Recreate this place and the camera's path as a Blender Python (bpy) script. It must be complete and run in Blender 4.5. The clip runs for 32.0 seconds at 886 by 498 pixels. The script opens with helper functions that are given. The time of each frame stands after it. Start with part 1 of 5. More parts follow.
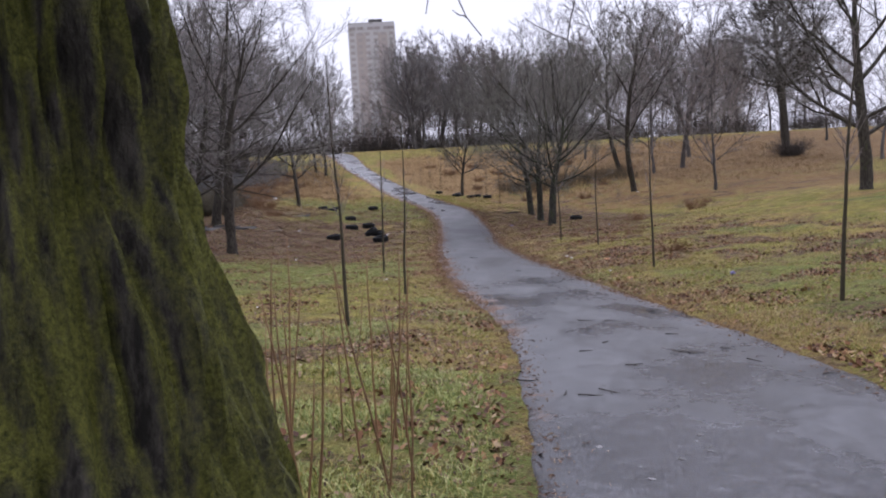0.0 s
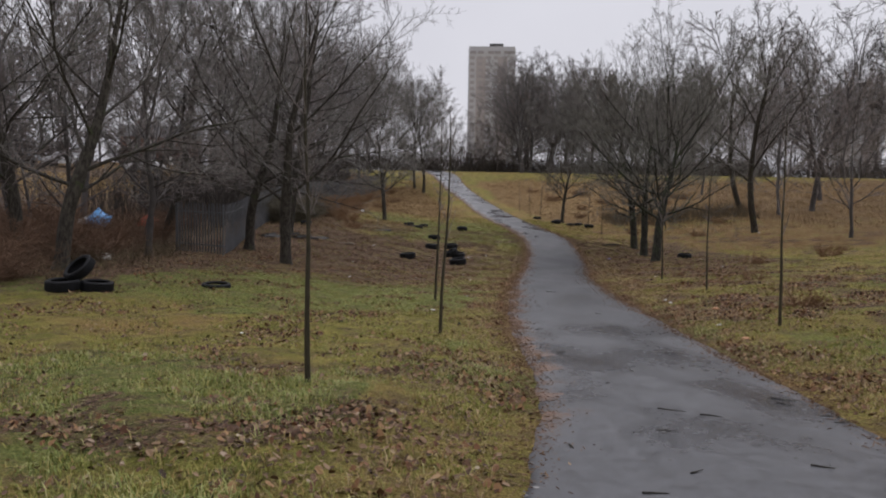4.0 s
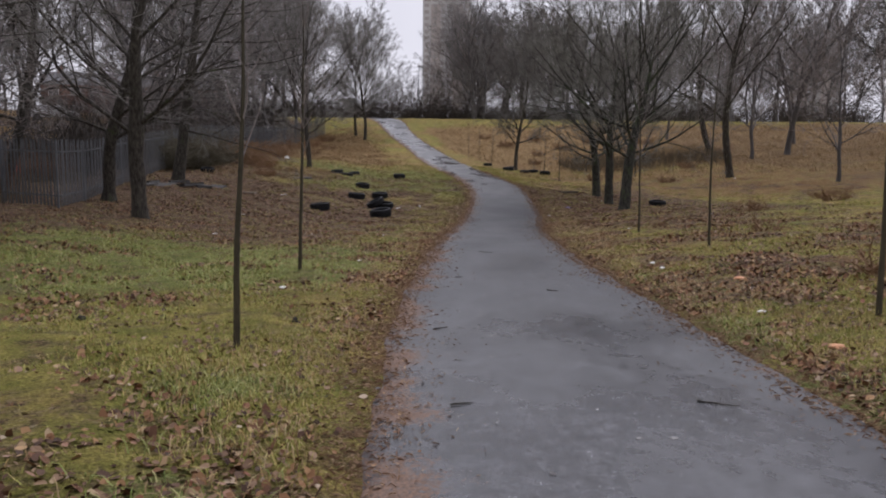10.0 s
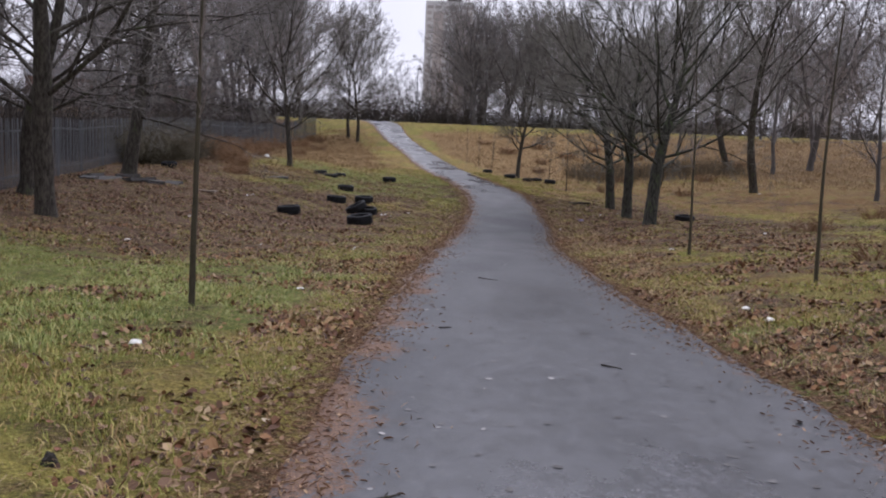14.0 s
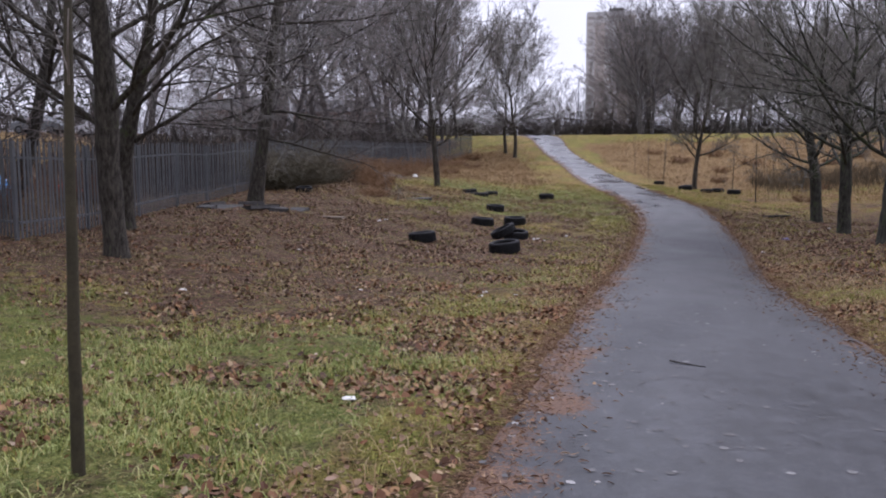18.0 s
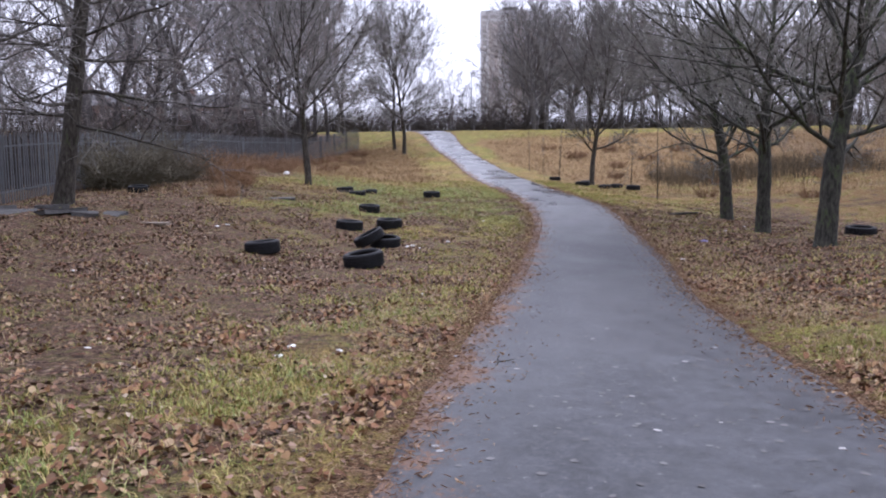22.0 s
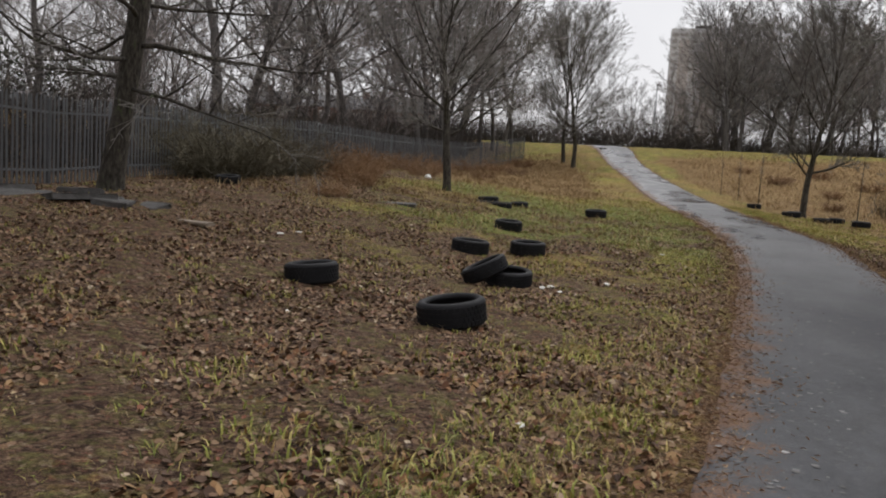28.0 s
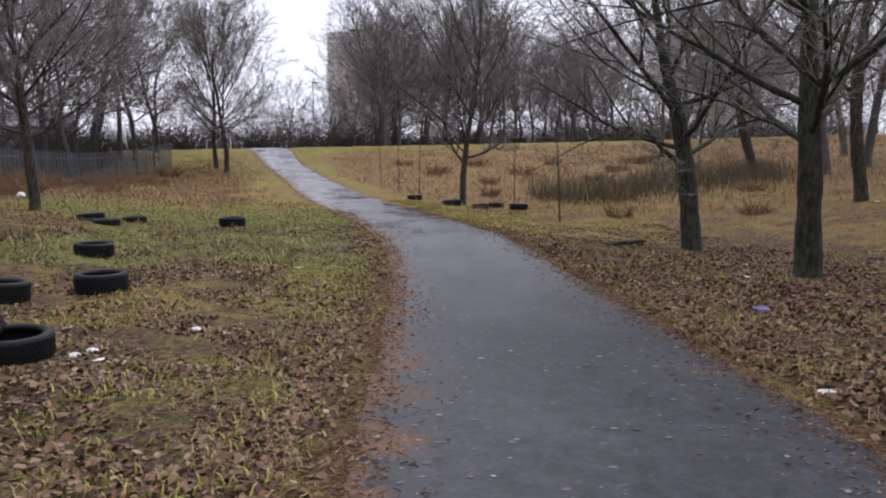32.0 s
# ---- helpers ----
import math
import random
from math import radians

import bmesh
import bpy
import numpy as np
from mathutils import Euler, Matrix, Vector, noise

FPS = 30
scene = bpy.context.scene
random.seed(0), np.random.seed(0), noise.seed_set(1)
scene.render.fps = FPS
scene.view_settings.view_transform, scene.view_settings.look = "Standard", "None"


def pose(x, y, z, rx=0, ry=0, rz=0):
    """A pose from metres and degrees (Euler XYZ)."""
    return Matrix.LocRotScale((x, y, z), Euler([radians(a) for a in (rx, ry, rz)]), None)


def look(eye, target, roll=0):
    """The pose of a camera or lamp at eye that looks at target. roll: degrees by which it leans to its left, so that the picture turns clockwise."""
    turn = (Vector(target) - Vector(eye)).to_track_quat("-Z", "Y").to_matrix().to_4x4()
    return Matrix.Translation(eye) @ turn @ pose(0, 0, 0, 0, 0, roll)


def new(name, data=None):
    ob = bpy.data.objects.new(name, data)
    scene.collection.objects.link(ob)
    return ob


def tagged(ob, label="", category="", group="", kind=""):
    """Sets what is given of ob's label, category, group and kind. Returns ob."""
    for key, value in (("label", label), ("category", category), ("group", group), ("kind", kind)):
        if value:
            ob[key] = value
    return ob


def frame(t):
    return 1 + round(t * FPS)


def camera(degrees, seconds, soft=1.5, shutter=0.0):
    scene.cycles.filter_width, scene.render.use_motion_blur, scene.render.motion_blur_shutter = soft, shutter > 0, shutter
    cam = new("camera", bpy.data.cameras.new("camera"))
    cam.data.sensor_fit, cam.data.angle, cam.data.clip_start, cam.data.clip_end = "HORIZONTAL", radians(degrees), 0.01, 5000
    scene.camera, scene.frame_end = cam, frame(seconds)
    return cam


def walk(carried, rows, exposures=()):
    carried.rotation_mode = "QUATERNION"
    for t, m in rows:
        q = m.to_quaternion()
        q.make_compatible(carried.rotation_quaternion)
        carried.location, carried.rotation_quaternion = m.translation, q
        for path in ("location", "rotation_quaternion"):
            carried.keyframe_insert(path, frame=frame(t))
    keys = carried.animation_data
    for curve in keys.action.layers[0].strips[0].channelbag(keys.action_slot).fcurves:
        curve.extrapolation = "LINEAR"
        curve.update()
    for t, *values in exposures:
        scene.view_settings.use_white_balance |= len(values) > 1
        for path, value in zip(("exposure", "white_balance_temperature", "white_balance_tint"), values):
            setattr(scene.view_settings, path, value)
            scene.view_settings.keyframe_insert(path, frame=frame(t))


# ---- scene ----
cam = camera(56.6, 32.0, soft=2.0)
METRES, EYE, TILT, LEAN, TURN = 35.55, 1.35, 0.0, 0.0, -6.6
ROWS = [
    (0.0, 0.0, 0.0, 0.0, -0.33, -6.22, 2.99),
    (0.5, 0.0047, 0.0119, -0.0002, -1.4, -3.69, 1.81),
    (1.0, 0.0107, 0.0264, -0.002, -3.44, -3.21, 0.1),
    (1.5, 0.015, 0.0404, -0.0037, -4.9, -5.01, 0.7),
    (2.0, 0.0203, 0.0551, -0.0054, -2.48, -7.4, 0.08),
    (2.5, 0.0224, 0.0709, -0.0077, 1.56, -8.8, -0.89),
    (4.5, 0.0256, 0.1351, -0.0143, 7.7, -2.31, -0.92),
    (5.0, 0.0261, 0.1501, -0.016, 6.26, -0.8, -0.27),
    (5.5, 0.0275, 0.1656, -0.017, 3.65, 0.08, -0.77),
    (6.0, 0.0284, 0.1807, -0.0192, -0.62, -1.91, -0.67),
    (6.5, 0.0318, 0.1967, -0.0205, -0.5, -1.22, -1.46),
    (7.0, 0.0335, 0.2127, -0.0221, -2.03, -0.72, -1.94),
    (7.5, 0.0366, 0.2288, -0.0241, -0.26, -0.87, -2.34),
    (8.0, 0.0361, 0.2461, -0.0267, 6.4, -2.25, -0.38),
    (8.5, 0.037, 0.2624, -0.0285, 9.41, -3.15, 0.62),
    (9.0, 0.0377, 0.2801, -0.03, 7.53, -3.57, -0.07),
    (9.5, 0.0393, 0.2955, -0.0322, 5.24, -6.06, -0.52),
    (10.0, 0.0387, 0.3132, -0.0329, 4.57, -7.43, -0.56),
    (10.5, 0.0389, 0.3301, -0.0355, 4.78, -6.04, 0.26),
    (11.0, 0.04, 0.3471, -0.0354, 6.78, -1.69, 0.36),
    (11.5, 0.0411, 0.3631, -0.0367, 4.72, -1.33, 0.89),
    (12.0, 0.0427, 0.3796, -0.0373, 6.5, -0.68, 0.67),
    (12.5, 0.0388, 0.3972, -0.0385, 13.82, -1.16, 1.45),
    (13.0, 0.0373, 0.4128, -0.0407, 18.03, -3.85, 1.33),
    (13.5, 0.0334, 0.4271, -0.0423, 12.46, -6.52, -1.81),
    (14.0, 0.0327, 0.4422, -0.0442, 4.49, -6.77, -2.38),
    (14.5, 0.0289, 0.4592, -0.0434, 2.57, -3.73, -0.41),
    (16.5, 0.0284, 0.5163, -0.0453, 3.68, -5.18, 2.08),
    (17.0, 0.0264, 0.5322, -0.0463, 10.11, -5.11, 0.96),
    (17.5, 0.0266, 0.5486, -0.0472, 14.98, -6.12, -0.07),
    (18.0, 0.0244, 0.5639, -0.0481, 15.79, -5.77, 0.19),
    (18.5, 0.0239, 0.5789, -0.0492, 16.47, -5.73, 1.36),
    (19.0, 0.0225, 0.593, -0.0492, 17.46, -6.51, 1.83),
    (19.5, 0.0206, 0.6076, -0.0498, 16.37, -8.78, 2.6),
    (20.0, 0.0211, 0.6225, -0.0501, 15.8, -12.54, 3.69),
    (20.5, 0.0199, 0.637, -0.0506, 12.74, -14.08, 3.29),
    (21.0, 0.0218, 0.6536, -0.0517, 10.94, -10.47, 2.21),
    (21.5, 0.0203, 0.6694, -0.0525, 9.56, -6.99, 0.78),
    (22.0, 0.0207, 0.6851, -0.0534, 8.76, -5.87, 0.57),
    (22.5, 0.0182, 0.7002, -0.0533, 9.67, -4.77, 0.66),
    (23.0, 0.0164, 0.7147, -0.0532, 9.87, -4.26, 0.17),
    (23.5, 0.0151, 0.7301, -0.053, 11.15, -2.72, -1.8),
    (24.0, 0.0115, 0.7442, -0.0522, 13.48, -0.12, -2.37),
    (24.5, 0.0102, 0.7589, -0.0526, 14.7, -1.05, -1.94),
    (26.5, -0.0018, 0.8149, -0.0561, 13.79, 3.35, -6.36),
    (27.0, -0.0024, 0.8296, -0.0568, 16.98, 1.92, -5.22),
    (27.5, -0.0031, 0.8448, -0.0591, 19.16, -1.66, -5.0),
    (28.0, -0.0017, 0.8604, -0.0614, 20.78, -5.04, -3.24),
    (28.5, -0.0022, 0.8754, -0.063, 19.29, -3.74, -4.6),
    (29.0, 0.002, 0.892, -0.0631, 14.79, -3.3, -0.3),
    (29.5, 0.004, 0.9049, -0.0628, 15.16, -3.6, 1.73),
    (30.0, 0.0046, 0.9199, -0.0635, 10.4, -5.23, 2.07),
    (30.5, 0.0068, 0.9358, -0.0638, 6.25, -4.72, 1.47),
    (31.0, 0.0064, 0.952, -0.0639, 3.95, -3.02, 0.88),
    (31.5, 0.0076, 0.9679, -0.0647, 1.86, -2.67, 1.51),
    (32.0, 0.007, 0.9845, -0.0655, -1.42, -4.27, 1.45),
]
EXPOSURES = [
    (0, 0.45, 5720, 19.6), (1, 0, 6029, 16.2), (2, -0.12, 6100, 14), (5, -0.15, 6300, 12), (6, -0.3, 6451, 9.7), (7, -0.2, 6373, 10.9), (8, -0.3, 6414, 10.2),
    (9, -0.15, 6260, 12.6), (10, 0.05, 6041, 16), (11, 0.15, 5922, 17.9), (12, -0.1, 6226, 13.1), (13, -0.13, 6500, 8.9), (14, 0.3, 5850, 17.8), (17, 0.22, 5800, 18.8),
    (18, 0.42, 5680, 20.3), (19, 0.5, 5660, 21.1), (20, 0.77, 5640, 20.6), (21, 1.23, 5512, 24.1), (22, 0.9, 5500, 20.6), (23, 0.62, 5640, 20), (24, 0.45, 6000, 14.2),
    (27, -0.05, 6510, 8.8), (28, 0.2, 6400, 8.9), (29, 0.52, 5950, 15), (30, 0.53, 5900, 15.1), (31, 0.65, 5860, 15.6), (32, 0.47, 5870, 16.4),
]
walk(cam, [(t, pose(0, 0, EYE, TILT, LEAN, TURN) @ pose(METRES * x, METRES * y, METRES * z, 90 + pitch, roll, yaw)) for t, x, y, z, yaw, pitch, roll in ROWS], EXPOSURES)

# ---- world, sun ----
world = bpy.data.worlds.new("overcast_sky")
scene.world = world
world.use_nodes = True
wn, wl = world.node_tree.nodes, world.node_tree.links
wn.clear()
sky = wn.new("ShaderNodeTexSky")
sky.sky_type = "NISHITA"
sky.sun_disc = False
sky.sun_elevation, sky.sun_rotation = radians(38), radians(200)
sky.dust_density, sky.air_density = 4.0, 1.5
cloud = wn.new("ShaderNodeMix")
cloud.data_type = "RGBA"
cloud.inputs[0].default_value = 0.94
cloud.inputs[7].default_value = (8.3, 8.1, 8.3, 1)
wl.new(sky.outputs[0], cloud.inputs[6])
puffs = wn.new("ShaderNodeTexNoise")
puffs.inputs["Scale"].default_value, puffs.inputs["Detail"].default_value = 1.6, 5
grey = wn.new("ShaderNodeValToRGB")
grey.color_ramp.elements[0].position, grey.color_ramp.elements[0].color = .3, (7.3, 7.1, 7.4, 1)
grey.color_ramp.elements[1].position, grey.color_ramp.elements[1].color = .7, (9.4, 9.2, 9.3, 1)
wl.new(puffs.outputs["Fac"], grey.inputs[0])
wl.new(grey.outputs[0], cloud.inputs[7])
wbg = wn.new("ShaderNodeBackground")
wbg.inputs[1].default_value = 0.092
wl.new(cloud.outputs[2], wbg.inputs[0])
wout = wn.new("ShaderNodeOutputWorld")
wl.new(wbg.outputs[0], wout.inputs[0])

sun = new("sun", bpy.data.lights.new("sun", "SUN"))
sun.data.energy, sun.data.angle, sun.data.color = 2.1, radians(75), (1.0, 0.97, 0.95)
sun.matrix_world = look((0, 0, 60), (-12, -30, 0))


# ---- small helpers ----
def rnd(a, b):
    return random.uniform(a, b)


def cubic(knots, v):
    n = len(knots)
    if v <= knots[0][0]:
        return knots[0][1]
    if v >= knots[-1][0]:
        return knots[-1][1]
    i = max(j for j in range(n - 1) if knots[j][0] <= v)

    def m(j):
        a, b = knots[max(j - 1, 0)], knots[min(j + 1, n - 1)]
        return (b[1] - a[1]) / (b[0] - a[0])
    h = knots[i + 1][0] - knots[i][0]
    u = (v - knots[i][0]) / h
    return ((2 * u ** 3 - 3 * u * u + 1) * knots[i][1] + (u ** 3 - 2 * u * u + u) * h * m(i)
            + (3 * u * u - 2 * u ** 3) * knots[i + 1][1] + (u ** 3 - u * u) * h * m(i + 1))


def ease(a, b, v):
    u = np.clip((np.asarray(v, float) - a) / (b - a), 0, 1)
    return u * u * (3 - 2 * u)


# the lie of the land: fall of the path, its two edges (y, value)
FALL = [(-60, 2.0), (-25, 1.5), (-8, 0.6), (0, 0.0), (5, -.53), (9, -.95), (14, -1.37), (19, -1.64), (24, -1.83), (29, -2.06), (34, -2.29),
        (39, -2.4), (45, -2.33), (50, -2.13), (56, -1.88), (67.5, -1.3), (79, -.34), (89, .72), (98, 1.93), (106, 2.7), (114, 2.94), (135, 3.0)]
EDGE_L = [(-30, -9), (-8, -2.2), (0, -.25), (4.1, .87), (6.7, 1.35), (9.6, 1.88), (13.5, 2.31), (19.3, 2.41), (24, 2.72), (30, 3.23), (35.7, 3.9), (40.5, 4.48),
          (47.2, 5.16), (52, 5.3), (57.9, 4.9), (70, 3.15), (79, 2.05), (91.6, 0.0), (104, -2.0), (112, -4.5), (125, -12)]
EDGE_R = [(-30, -5), (-8, 1.0), (0, 2.8), (5.8, 4.12), (8.1, 4.63), (11.1, 5.04), (13.8, 5.3), (19.3, 5.54), (25, 5.65), (30.6, 6.08), (34.7, 6.46), (39.5, 7.18),
          (45.3, 7.71), (50, 7.95), (53, 8.0), (59.8, 7.15), (72.3, 5.3), (82, 3.85), (91.6, 2.45), (103.2, 1.2), (112, -1.2), (125, -8)]
TY = np.arange(-60, 140, 0.25)
T_FALL, T_L, T_R = [np.array([cubic(k, v) for v in TY]) for k in (FALL, EDGE_L, EDGE_R)]


def edge_l(y):
    return np.interp(y, TY, T_L)


def edge_r(y):
    return np.interp(y, TY, T_R)


def ground(x, y):
    x, y = np.asarray(x, float), np.asarray(y, float)
    z = np.interp(y, TY, T_FALL)
    d = np.maximum(x - edge_r(y), 0)
    hill = 1 - ease(34, 54, y)
    z = z + hill * (0.13 * np.minimum(d, 2.4) + 0.072 * np.clip(d - 2.4, 0, 20))
    z += (1 - hill) * (-.36 * ease(0, 4, d) * (1 - ease(8, 17, d)) * (1 - ease(70, 84, y)) + .03 * np.clip(d - 12, 0, 40) * (1 - ease(86, 112, y)))
    e = np.maximum(edge_l(y) - x, 0)
    z += .11 * np.minimum(e, 1.5) * (1 - ease(12, 22, y))
    z += (.03 * ease(0, 3, e) + (.085 + .035 * ease(35, 42, y)) * np.clip(e - 4, 0, 7)) * ease(14, 28, y) * (1 - ease(60, 80, y))
    z -= .1 * np.minimum(e, 5) * ease(74, 86, y) * (1 - ease(96, 106, y))
    z += .11 * np.clip(e - 17, 0, 26) * ease(38, 66, y) * (1 - .9 * ease(84, 112, y))
    return z + .11 * (fbm(x, y, 1.15) - .5) * ease(.3, 1.4, np.maximum(d, e)) * (1 - ease(60, 90, y))


def gz(x, y):
    return float(ground(x, y))


NOISE = np.random.default_rng(8).uniform(0, 1, (256, 256))


def vnoise(x, y):
    """Smooth random field, about one lump a metre, 0 to 1."""
    i, j = np.floor(x).astype(int), np.floor(y).astype(int)
    u, v = x - i, y - j
    u, v = u * u * (3 - 2 * u), v * v * (3 - 2 * v)
    a, b, c, d = [NOISE[(i + p) % 256, (j + q) % 256] for p, q in ((0, 0), (1, 0), (0, 1), (1, 1))]
    return (a * (1 - u) + b * u) * (1 - v) + (c * (1 - u) + d * u) * v


def fbm(x, y, f):
    x, y = np.asarray(x, float) * f + 91.3, np.asarray(y, float) * f + 47.7
    return .5 * vnoise(x, y) + .3 * vnoise(x * 2.1, y * 2.1) + .2 * vnoise(x * 4.3, y * 4.3)


def litter(x, y):
    """How far dead leaves cover the ground, 0 to 1."""
    w = 1.2 * np.sin(x * .7 + 1.3) + .9 * np.sin(y * .55 + x * .3)
    a = ease(25.5, 31.5, y + .55 * (x - edge_l(y) + 9) * .25 + w * .8 - ease(-3, 3, x) * 1.5) * (1 - ease(41, 46.5, y + w - ease(-1, -6, -x) * 3)) * (.60 + .40 * ease(.5, 4.2, edge_l(y) - x + .7 * w)) * (x < edge_l(y))
    a = np.maximum(a, ease(2.5, 6, edge_l(y) - x + w * .6) * (1 - .8 * ease(45, 50, y + .5 * w) * (1 - ease(8.5, 11, edge_l(y) - x + .5 * w))) * ease(40, 46, y) * (1 - ease(84, 96, y)))
    r = x - edge_r(y)
    a = np.maximum(a, .95 * (r > 0) * (.85 + .15 * ease(.2, 1.2, r)) * (1 - ease(6, 9, r + w)) * ease(30, 34.5, y + w) * (1 - ease(50, 58, y + w)))
    a = np.maximum(a, .5 * ease(13, 24, r + 1.5 * w) * ease(44, 56, y) * (1 - ease(95, 110, y)))
    a = np.maximum(a, .95 * ease(7, 10, edge_l(y) - x + w) * ease(18, 25, y) * (1 - ease(22, 26, edge_l(y) - x)))
    a = np.maximum(a, .7 * ease(.3, 1.5, r) * (1 - ease(1.5, 3.5, r + .4 * w)) * (1 - ease(8, 14, y)))
    left = (x < edge_l(y)) * (.42 * ease(5, 12, y) + .4 * ease(8.5, 10, y + .4 * w) * (1 - ease(13, 15, y + .4 * w)) * ease(.8, 1.8, edge_l(y) - x) + .3 * ease(24, 30, y)) * (1 - ease(52, 60, y))
    right = .68 * (r > 0) * ease(9, 15, y) * (1 - ease(30, 36, y)) * ease(11, 7, r)
    field = .62 * ease(1, 4, r) * (1 - ease(24, 32, r)) * ease(36, 42, y) * (1 - ease(60, 68, y + w))
    a = np.maximum(a, (.25 + .75 * ease(.42, .60, fbm(x, y, .85))) * np.maximum(np.maximum(left, right), field))
    a = a * (.72 + .28 * ease(.38, .56, fbm(x + 40, y, 1.9)))
    return np.clip(a, 0, 1)


def lush(x, y):
    """Where fresh green grass grows, 0 to 1."""
    e, w = edge_l(y) - x, np.sin(x * .6 + 2) + np.sin(y * .5 + .4 * x)
    a = (e > .3) * ease(19.5, 23, y + w) * (1 - ease(27, 31, y + w)) * ease(.4, 1.2, e)
    a = np.maximum(a, .8 * (e > .3) * ease(46, 50, y + w) * (1 - ease(60, 66, y + w)) * (1 - ease(7, 10, e + w)))
    a = np.maximum(a, .7 * (e > 0) * (1 - ease(5, 9, y + w)))
    a = np.maximum(a, .55 * (x - edge_r(y) > 1) * (1 - ease(14, 24, y + w)))
    return np.clip(a + .8 * ease(.55, .68, fbm(x + 17, y + 5, .4)) * (1 - ease(30, 36, y)), 0, 1)


def straw(x, y):
    """How far tall dead grass covers it."""
    r, e = x - edge_r(y), edge_l(y) - x
    w = np.sin(x * .5 + .4) + np.sin(y * .4 + x * .2)
    a = ease(.6, 2.5, r + .3 * w) * ease(60, 72, y + w) * (1 - ease(92, 101, y + w))
    a = np.maximum(a, .75 * ease(.3, 1.2, r) * (1 - ease(2.5, 5, r)) * ease(14, 20, y) * (1 - ease(60, 66, y)) * (.6 + .5 * ease(50, 57, y)))
    a = np.maximum(a, .62 * ease(2, 5, r + .4 * w) * (1 - ease(30, 36, r)) * ease(44, 52, y) * (1 - ease(64, 70, y)))
    a = np.maximum(a, ease(22, 27, e) * ease(52, 62, y))
    a = np.maximum(a, .8 * ease(1.5, 3.0, e) * ease(62, 68, y) * (1 - ease(90, 98, y)))
    return np.clip(a, 0, 1)


# ---- materials ----
def mat(name, rough=0.8, metal=0.0, spec=0.3):
    m = bpy.data.materials.new(name)
    m.use_nodes = True
    b = m.node_tree.nodes["Principled BSDF"]
    b.inputs["Roughness"].default_value, b.inputs["Metallic"].default_value = rough, metal
    b.inputs["Specular IOR Level"].default_value = spec
    return m, m.node_tree.nodes, m.node_tree.links, b


def coords(n, l, scale=(1, 1, 1)):
    tc, mp = n.new("ShaderNodeTexCoord"), n.new("ShaderNodeMapping")
    mp.inputs["Scale"].default_value = scale
    l.new(tc.outputs["Object"], mp.inputs[0])
    return mp.outputs[0]


def nz(n, l, vec, scale, detail=4, rough=.55):
    t = n.new("ShaderNodeTexNoise")
    t.inputs["Scale"].default_value, t.inputs["Detail"].default_value, t.inputs["Roughness"].default_value = scale, detail, rough
    l.new(vec, t.inputs["Vector"])
    return t.outputs["Fac"]


def ramp(n, l, fac, *stops):
    r = n.new("ShaderNodeValToRGB")
    while len(r.color_ramp.elements) < len(stops):
        r.color_ramp.elements.new(.5)
    for el, (p, c) in zip(r.color_ramp.elements, stops):
        el.position, el.color = p, (*(c if isinstance(c, tuple) else (c, c, c)), 1)
    l.new(fac, r.inputs[0])
    return r.outputs[0]


def mix(n, l, fac, a, b, mode="MIX"):
    m = n.new("ShaderNodeMix")
    m.data_type, m.blend_type = "RGBA", mode
    for sock, v in ((m.inputs[0], fac), (m.inputs[6], a), (m.inputs[7], b)):
        if isinstance(v, tuple):
            sock.default_value = (*v, 1)
        elif isinstance(v, (int, float)):
            sock.default_value = v
        else:
            l.new(v, sock)
    return m.outputs[2]


def math_(n, l, op, a, b=0.0):
    m = n.new("ShaderNodeMath")
    m.operation = op
    for sock, v in ((m.inputs[0], a), (m.inputs[1], b)):
        if isinstance(v, (int, float)):
            sock.default_value = v
        else:
            l.new(v, sock)
    return m.outputs[0]


def bump(n, l, b, height, strength=.5, dist=.02):
    bp = n.new("ShaderNodeBump")
    bp.inputs["Strength"].default_value, bp.inputs["Distance"].default_value = strength, dist
    l.new(height, bp.inputs["Height"])
    l.new(bp.outputs[0], b.inputs["Normal"])


def plain(name, dark, light, scale=6.0, rough=.8, metal=0.0, spec=.3, stretch=(1, 1, 1), bumps=.4, depth=.01, vary=0.0):
    """A surface of two mottled tones with fine relief."""
    m, n, l, b = mat(name, rough, metal, spec)
    v = coords(n, l, stretch)
    f = nz(n, l, v, scale, 6)
    g = nz(n, l, v, scale * 7, 4)
    mixed = n.new("ShaderNodeMath")
    mixed.operation = "MULTIPLY_ADD"
    l.new(g, mixed.inputs[0])
    mixed.inputs[1].default_value = .45
    l.new(math_(n, l, "MULTIPLY", f, .8), mixed.inputs[2])
    c = mix(n, l, ramp(n, l, mixed.outputs[0], (.36, 0.0), (.85, 1.0)), dark, light)
    if vary:
        info = n.new("ShaderNodeObjectInfo")
        c = mix(n, l, 1.0, c, ramp(n, l, info.outputs["Random"], (0, 1 - vary), (1, 1.0)), "MULTIPLY")
    l.new(c, b.inputs["Base Color"])
    bump(n, l, b, g, bumps, depth)
    return m


def island(name, stops, rough=.75, spec=.3):
    """Small loose pieces: each takes its own tone."""
    m, n, l, b = mat(name, rough, 0, spec)
    g = n.new("ShaderNodeNewGeometry")
    l.new(ramp(n, l, g.outputs["Random Per Island"], *stops), b.inputs["Base Color"])
    return m


